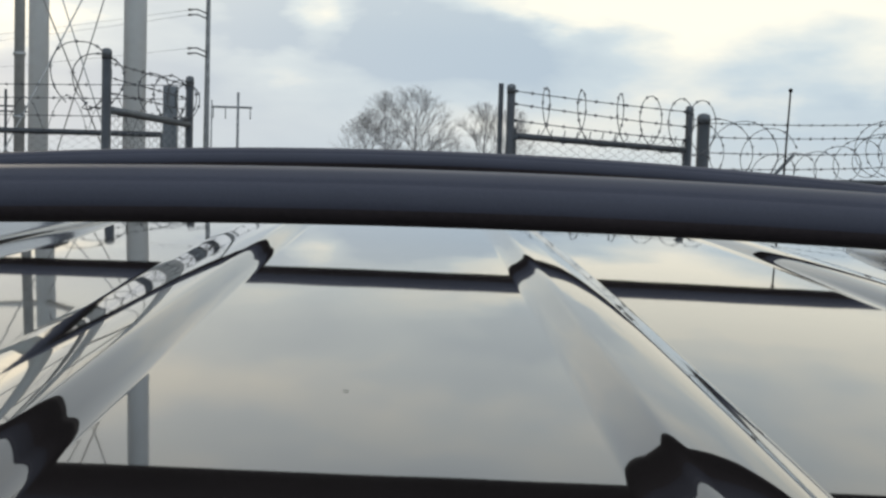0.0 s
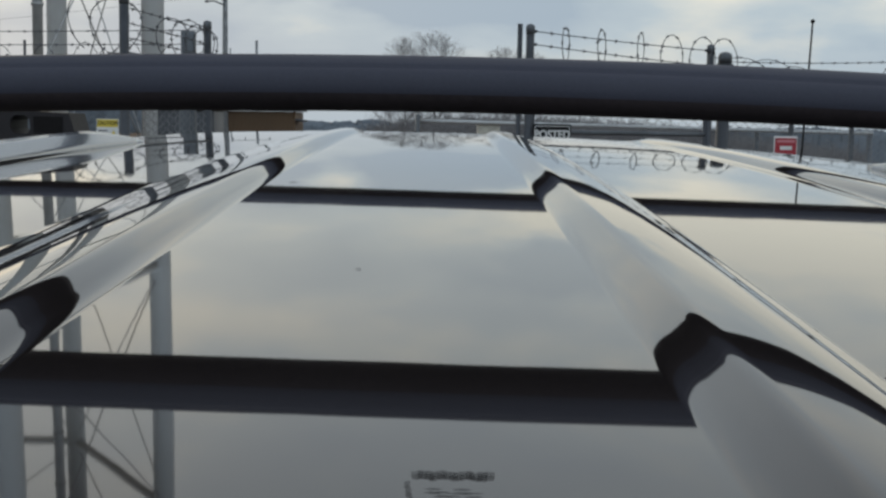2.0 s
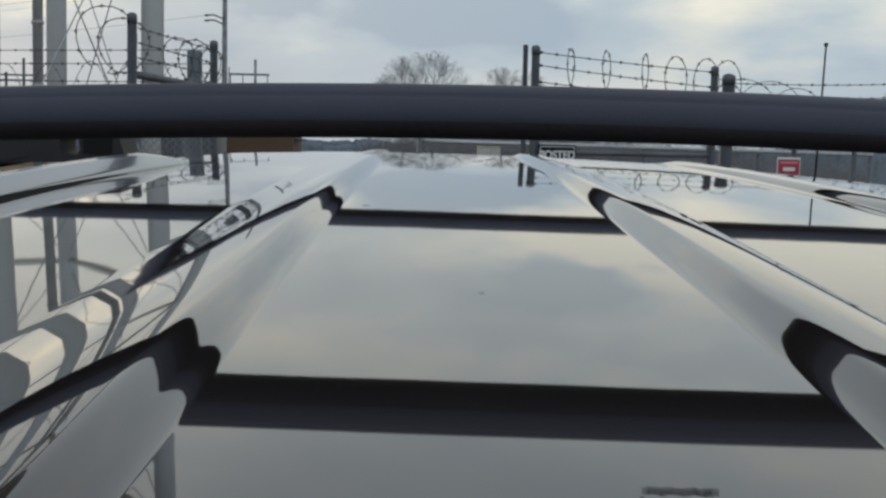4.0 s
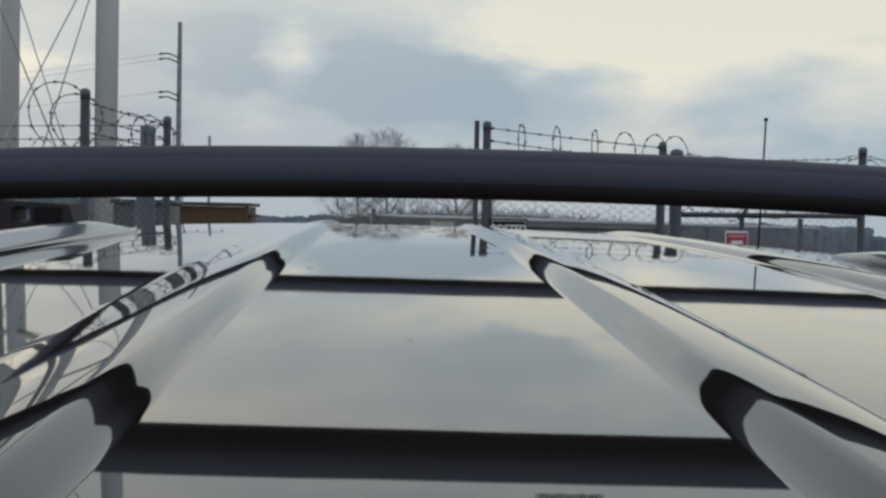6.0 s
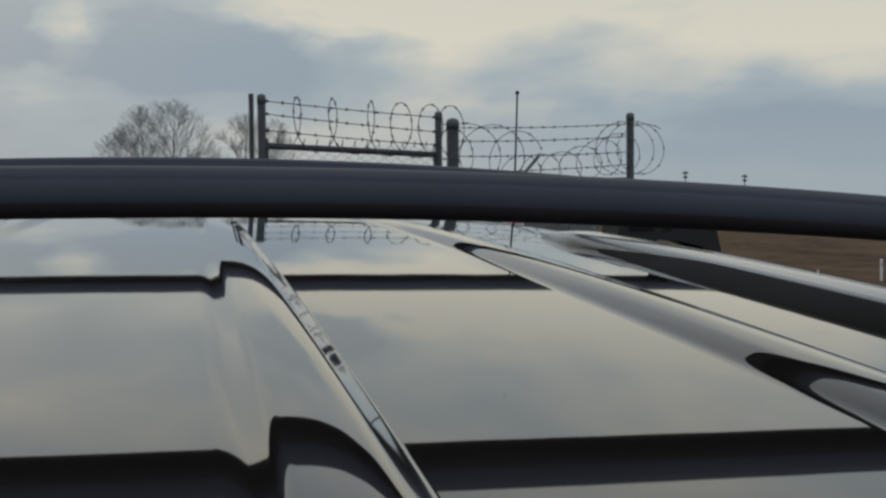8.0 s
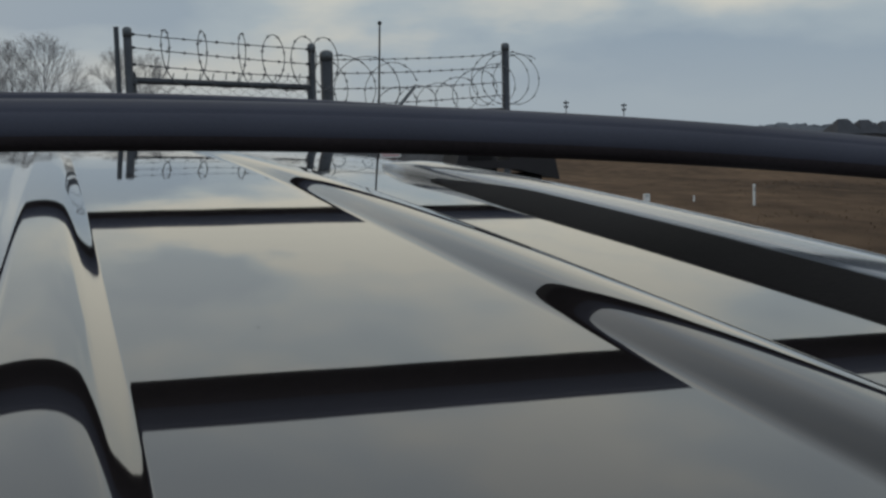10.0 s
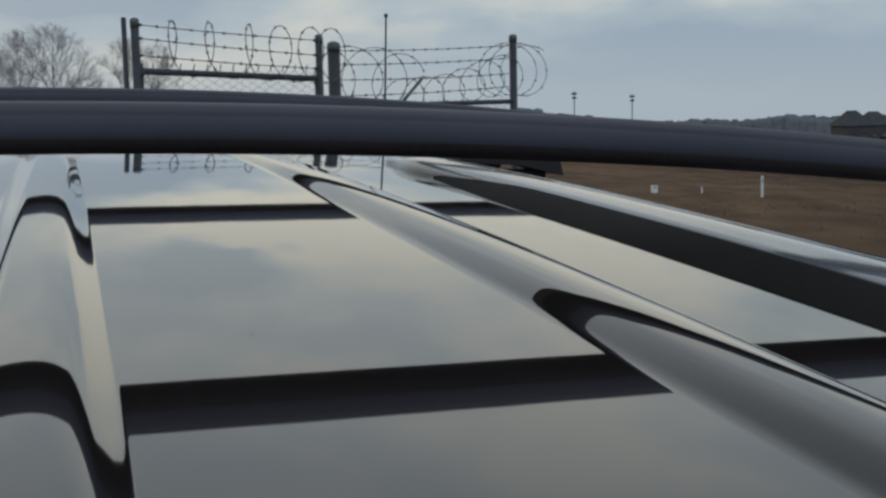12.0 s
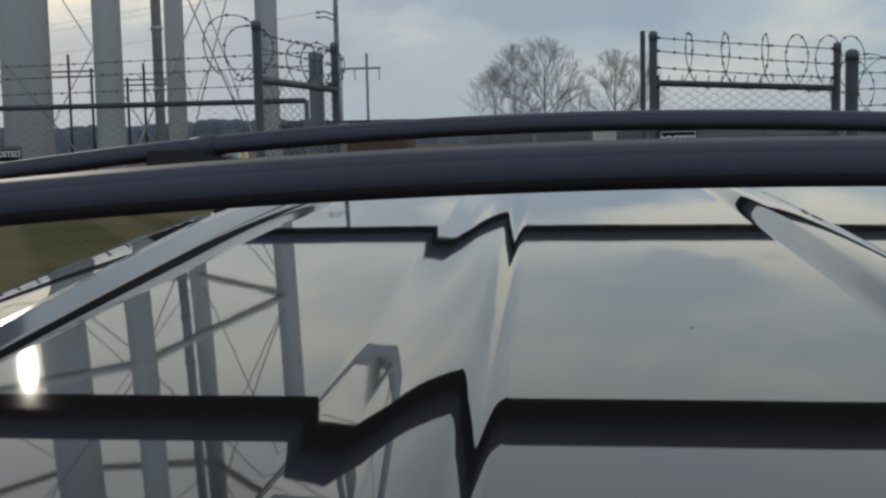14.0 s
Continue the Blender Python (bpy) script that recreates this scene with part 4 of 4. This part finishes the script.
def marker(x, y, h, w, label):
    z0 = gz(x, y)
    ob = empty("marker_post", Matrix.Translation((x, y, z0)), label, "marker post", "marker posts")
    bm = bmesh.new()
    box(bm, 0, 0, h / 2 - .1, w, w * .6, h + .2, .008)
    part("stake", bm, M_SIGNWHITE, ob)
    bm = bmesh.new()
    box(bm, 0, -w * .32, h * .8, w * .7, .006, h * .25)
    part("sticker", bm, M_PALE, ob)


marker(20.64, 33.0, .66, .075, "white plastic marker stake standing in the field")
marker(20.31, 36.15, .20, .05, "short white marker stake in the grass")
marker(18.64, 36.3, .25, .20, "stubby white plastic marker in the grass")


def flood_lights(x, y, top):
    z0 = gz(x, y)
    ob = empty("floodlight_mast", Matrix.Translation((x, y, z0)), "distant floodlight mast with a small lamp rack", "floodlight", "floodlight masts")
    bm = bmesh.new()
    tube(bm, [(0, 0, 0), (0, 0, top - z0)], .07, 8)
    part("mast", bm, M_DARKPOST, ob)
    for k in range(2):
        bm = bmesh.new()
        box(bm, 0, 0, top - z0 - .3 - .55 * k, 0.72 - .15 * k, .25, .24, .03)
        part("lamp_rack", bm, M_DARKPOST, ob)


flood_lights(64.8, 150, 3.6)
flood_lights(73.2, 150, 3.1)


def house(cx, y, w, eave, ridge, label):
    z0 = gz(cx, y)
    ob = empty("house", Matrix.Translation((cx, y, z0)), label, "house", "distant houses")
    bm = bmesh.new()
    box(bm, 0, 0, (eave - z0) / 2, w, w * .6, eave - z0)
    part("wall", bm, M_BRICKDARK, ob, smooth=False)
    for k, (dx, ww, rr) in enumerate(((-w * .20, w * .70, 1.0), (w * .32, w * .58, .86))):
        bm = bmesh.new()
        hw, hd, top = ww / 2, w * .34, eave - z0 + (ridge - eave) * rr
        e = eave - z0
        v = [bm.verts.new(p) for p in ((dx - hw, -hd, e), (dx + hw, -hd, e), (dx + hw, hd, e), (dx - hw, hd, e), (dx - hw * .34, 0, top), (dx + hw * .34, 0, top))]
        for f in ((0, 1, 5, 4), (1, 2, 5), (2, 3, 4, 5), (3, 0, 4), (3, 2, 1, 0)):
            bm.faces.new([v[i] for i in f])
        part("roof", bm, M_SHINGLE, ob, "dark shingle hip roof", smooth=False)
    for k in range(4):
        bm = bmesh.new()
        box(bm, -w * .38 + k * w * .25, -w * .3 - .04, (eave - z0) * .55, 1.2, .1, 1.5)
        part("window", bm, M_GLASSDARK, ob)


house(145.2, 200, 9.0, -3.2, -.35, "distant dark-roofed house at the field's edge")
house(154.5, 206, 9.5, -3.5, -.7, "distant dark-roofed house beyond the field")

# ---- trees and woods ----


def grow(bm, rnd, p, d, length, r, depth):
    """A limb that bends upward and carries finer ones along its outer part."""
    steps = 4 if depth > 2 else 2
    pts, dd = [p], d.copy()
    for k in range(steps):
        dd = (dd + Vector((rnd.uniform(-1, 1), rnd.uniform(-1, 1), rnd.uniform(-.4, 1.0))) * .10).normalized()
        pts.append(pts[-1] + dd * length / steps)
    tube(bm, pts, r, 5 if depth > 3 else 3, caps=False, r2=r * .55)
    if depth == 0:
        return
    n = 5
    for k in range(n):
        u = min(.98, .30 + .70 * (k + rnd.random()) / n)
        i = int(u * steps)
        base = pts[i].lerp(pts[i + 1], u * steps - i)
        out = Vector((rnd.uniform(-1, 1), rnd.uniform(-1, 1), rnd.uniform(-.3, .3))).normalized()
        nd = (dd + out * rnd.uniform(.45, .85)).normalized()
        grow(bm, rnd, base, nd, length * rnd.uniform(.52, .72), max(r * .50, .0062), depth - 1)


def tree(x, y, h, wide, seed, lean=0.0, trunk=.105, depth=4):
    """A bare tree; h: height of its top, wide: width of its crown."""
    rnd = random.Random(seed)
    z0 = gz(x, y)
    ob = empty("bare_tree", Matrix.Translation((x, y, z0)), "bare leafless winter tree with fine grey branches", "tree", "bare trees")
    H = h - z0
    w, cz, hz = wide / 2, H * .56, H * .44
    spine = [Vector((lean * H * u + rnd.uniform(-.06, .06) * (u > 0), 0, H * u)) for u in (-.03, .16, .32, .5, .68, .84)]
    bm = bmesh.new()
    tube(bm, spine[:3], trunk, 8, r2=trunk * .75)
    part("trunk", bm, M_BARK, ob)
    bm = bmesh.new()
    tube(bm, spine[2:], trunk * .74, 6, caps=False, r2=trunk * .16)

    def reach(p, d):
        """Distance from p along d to the crown's domed outline."""
        q, e = Vector((p.x / w, p.y / w, (p.z - cz) / hz)), Vector((d.x / w, d.y / w, d.z / hz))
        A, B, C = e.dot(e), q.dot(e), q.dot(q) - 1
        return (-B + math.sqrt(max(B * B - A * C, 0))) / A

    for k in range(15):
        u = .22 + .56 * k / 14
        j = max(m for m in range(5) if spine[m].z <= u * H)
        p = spine[j].lerp(spine[j + 1], (u * H - spine[j].z) / (spine[j + 1].z - spine[j].z))
        tilt, turn = radians(62 - 42 * k / 14 + rnd.uniform(-8, 8)), 2.4 * k + rnd.uniform(-.3, .3)
        d = Vector((math.sin(tilt) * math.cos(turn), math.sin(tilt) * math.sin(turn), math.cos(tilt)))
        grow(bm, rnd, p, d, reach(p, d) * rnd.uniform(.62, .78), trunk * (.46 - .02 * k), depth - 1)
    grow(bm, rnd, spine[-1], Vector((lean, 0, 1)), H * .13, trunk * .16, 2)
    # stray twigs bend back under the outline
    for v in bm.verts:
        o = Vector((v.co.x / w, v.co.y / w, (v.co.z - cz) / hz))
        if o.length > 1:
            u = (1 + .55 * (o.length - 1)) / o.length
            v.co = Vector((o.x * u * w, o.y * u * w, cz + o.z * u * hz))
    part("crown", bm, M_BARK, ob, "fine bare branches")


tree(-2.45, 92, 7.75, 5.4, 3, -.02, .10)
tree(-.35, 90, 8.0, 6.6, 4, .01, .13)
tree(4.8, 90, 7.1, 5.0, 6, .0, .12)
tree(6.9, 92, 6.9, 3.6, 7, .01, .09)
tree(2.2, 96, 5.6, 3.8, 5, .03, .07, 3)
tree(1.05, 95, 4.9, 2.6, 8, .0, .06, 3)
tree(-4.0, 95, 6.3, 5.2, 9, -.05, .07)


def brush():
    """Low leafless scrub along the yard's far side."""
    rnd = random.Random(17)
    bm = bmesh.new()
    for i in range(1500):
        y = rnd.uniform(62, 118)
        bear = rnd.uniform(-3.2, 19) if i % 3 else rnd.uniform(-1.5, 10)
        x = y * math.tan(radians(bear))
        z = gz(x, y)
        top = 2.72 - .016 * abs(y - 88) - .17 * max(0.0, bear - 8.5) - .5 * max(0.0, -1.0 - bear)
        h = max(1.2, (top - z) * rnd.uniform(.80, 1.0))
        for k in range(7):
            p = Vector((x + rnd.uniform(-.5, .5), y, z - .1))
            d = Vector((rnd.uniform(-.45, .45), rnd.uniform(-.3, .3), 1)).normalized()
            q = p + d * h * rnd.uniform(.5, 1)
            mid = p.lerp(q, .55) + Vector((rnd.uniform(-.2, .2), 0, 0))
            tube(bm, [p, mid, q], .035, 3, caps=False, r2=.012)
            for j in range(4):
                b = mid.lerp(q, rnd.random())
                tube(bm, [b, b + Vector((rnd.uniform(-.7, .7), rnd.uniform(-.3, .3), rnd.uniform(.2, .8)))], .016, 3, caps=False, r2=.006)
    tagged(part("leafless_brush", bm, M_BRUSH), "leafless grey-brown scrub and saplings", "brush", kind="stuff")


brush()


def woods(name, r, b0, b1, low, high, seed, material, step=.16):
    """A far wood: rows of small rounded leafless crowns with ragged edges."""
    rnd = random.Random(seed)
    bm = bmesh.new()
    b = b0
    while b < b1:
        for lay in range(3):
            p = at(b + rnd.uniform(-.12, .12), r * (1 + .05 * lay))
            z = gz(p.x, p.y)
            n = noise.noise((b * .10 + seed, lay, 0)) * .6 + noise.noise((b * .5, seed, lay)) * .35
            top = low + (high - low) * (.5 + n) + rnd.uniform(-.10, .10) * (high - low)
            w = r * radians(step) * rnd.uniform(1.2, 2.4)
            hh = rnd.uniform(.9, 1.5) * w
            side = Vector((math.cos(radians(b)), -math.sin(radians(b)), 0))
            toward = Vector((-math.sin(radians(b)), -math.cos(radians(b)), 0))
            mid = top - hh * .6
            ring = []
            for k in range(15):
                a = math.pi * (k / 14 * 1.2 - .1)
                q = rnd.uniform(.80, 1.08)
                ring.append(bm.verts.new(p + side * w * math.cos(a) * q + Vector((0, 0, mid + hh * .6 * math.sin(a) * q))))
            f0 = bm.verts.new(p - side * w * .9 + Vector((0, 0, z - 3)))
            f1 = bm.verts.new(p + side * w * .9 + Vector((0, 0, z - 3)))
            apex = bm.verts.new(p + toward * w * .7 + Vector((0, 0, mid - hh * .2)))
            loop = [f1] + ring + [f0]
            for u, v in zip(loop, loop[1:]):
                bm.faces.new((u, v, apex))
            bm.faces.new((f0, f1, apex))
        b += step
    tagged(part(name, bm, material), "leafless woods along the horizon, haze painted into their grey-blue", "woods", kind="stuff")


woods("far_woods", 420, -60, -10, 2.0, 6.5, 2, M_FAR_HAZE)
woods("far_woods", 440, -11, 6, -2.0, 1.8, 3, M_FAR_HAZE)
woods("hillside_woods", 260, 2, 21.6, 0.2, 2.2, 7, M_FAR_HAZE)
woods("hillside_woods", 280, 20.6, 24, -2.8, 0.4, 9, M_FAR_HAZE)
woods("field_edge_woods", 330, 23.4, 62, -5.5, -1.2, 11, M_EDGE_HAZE)
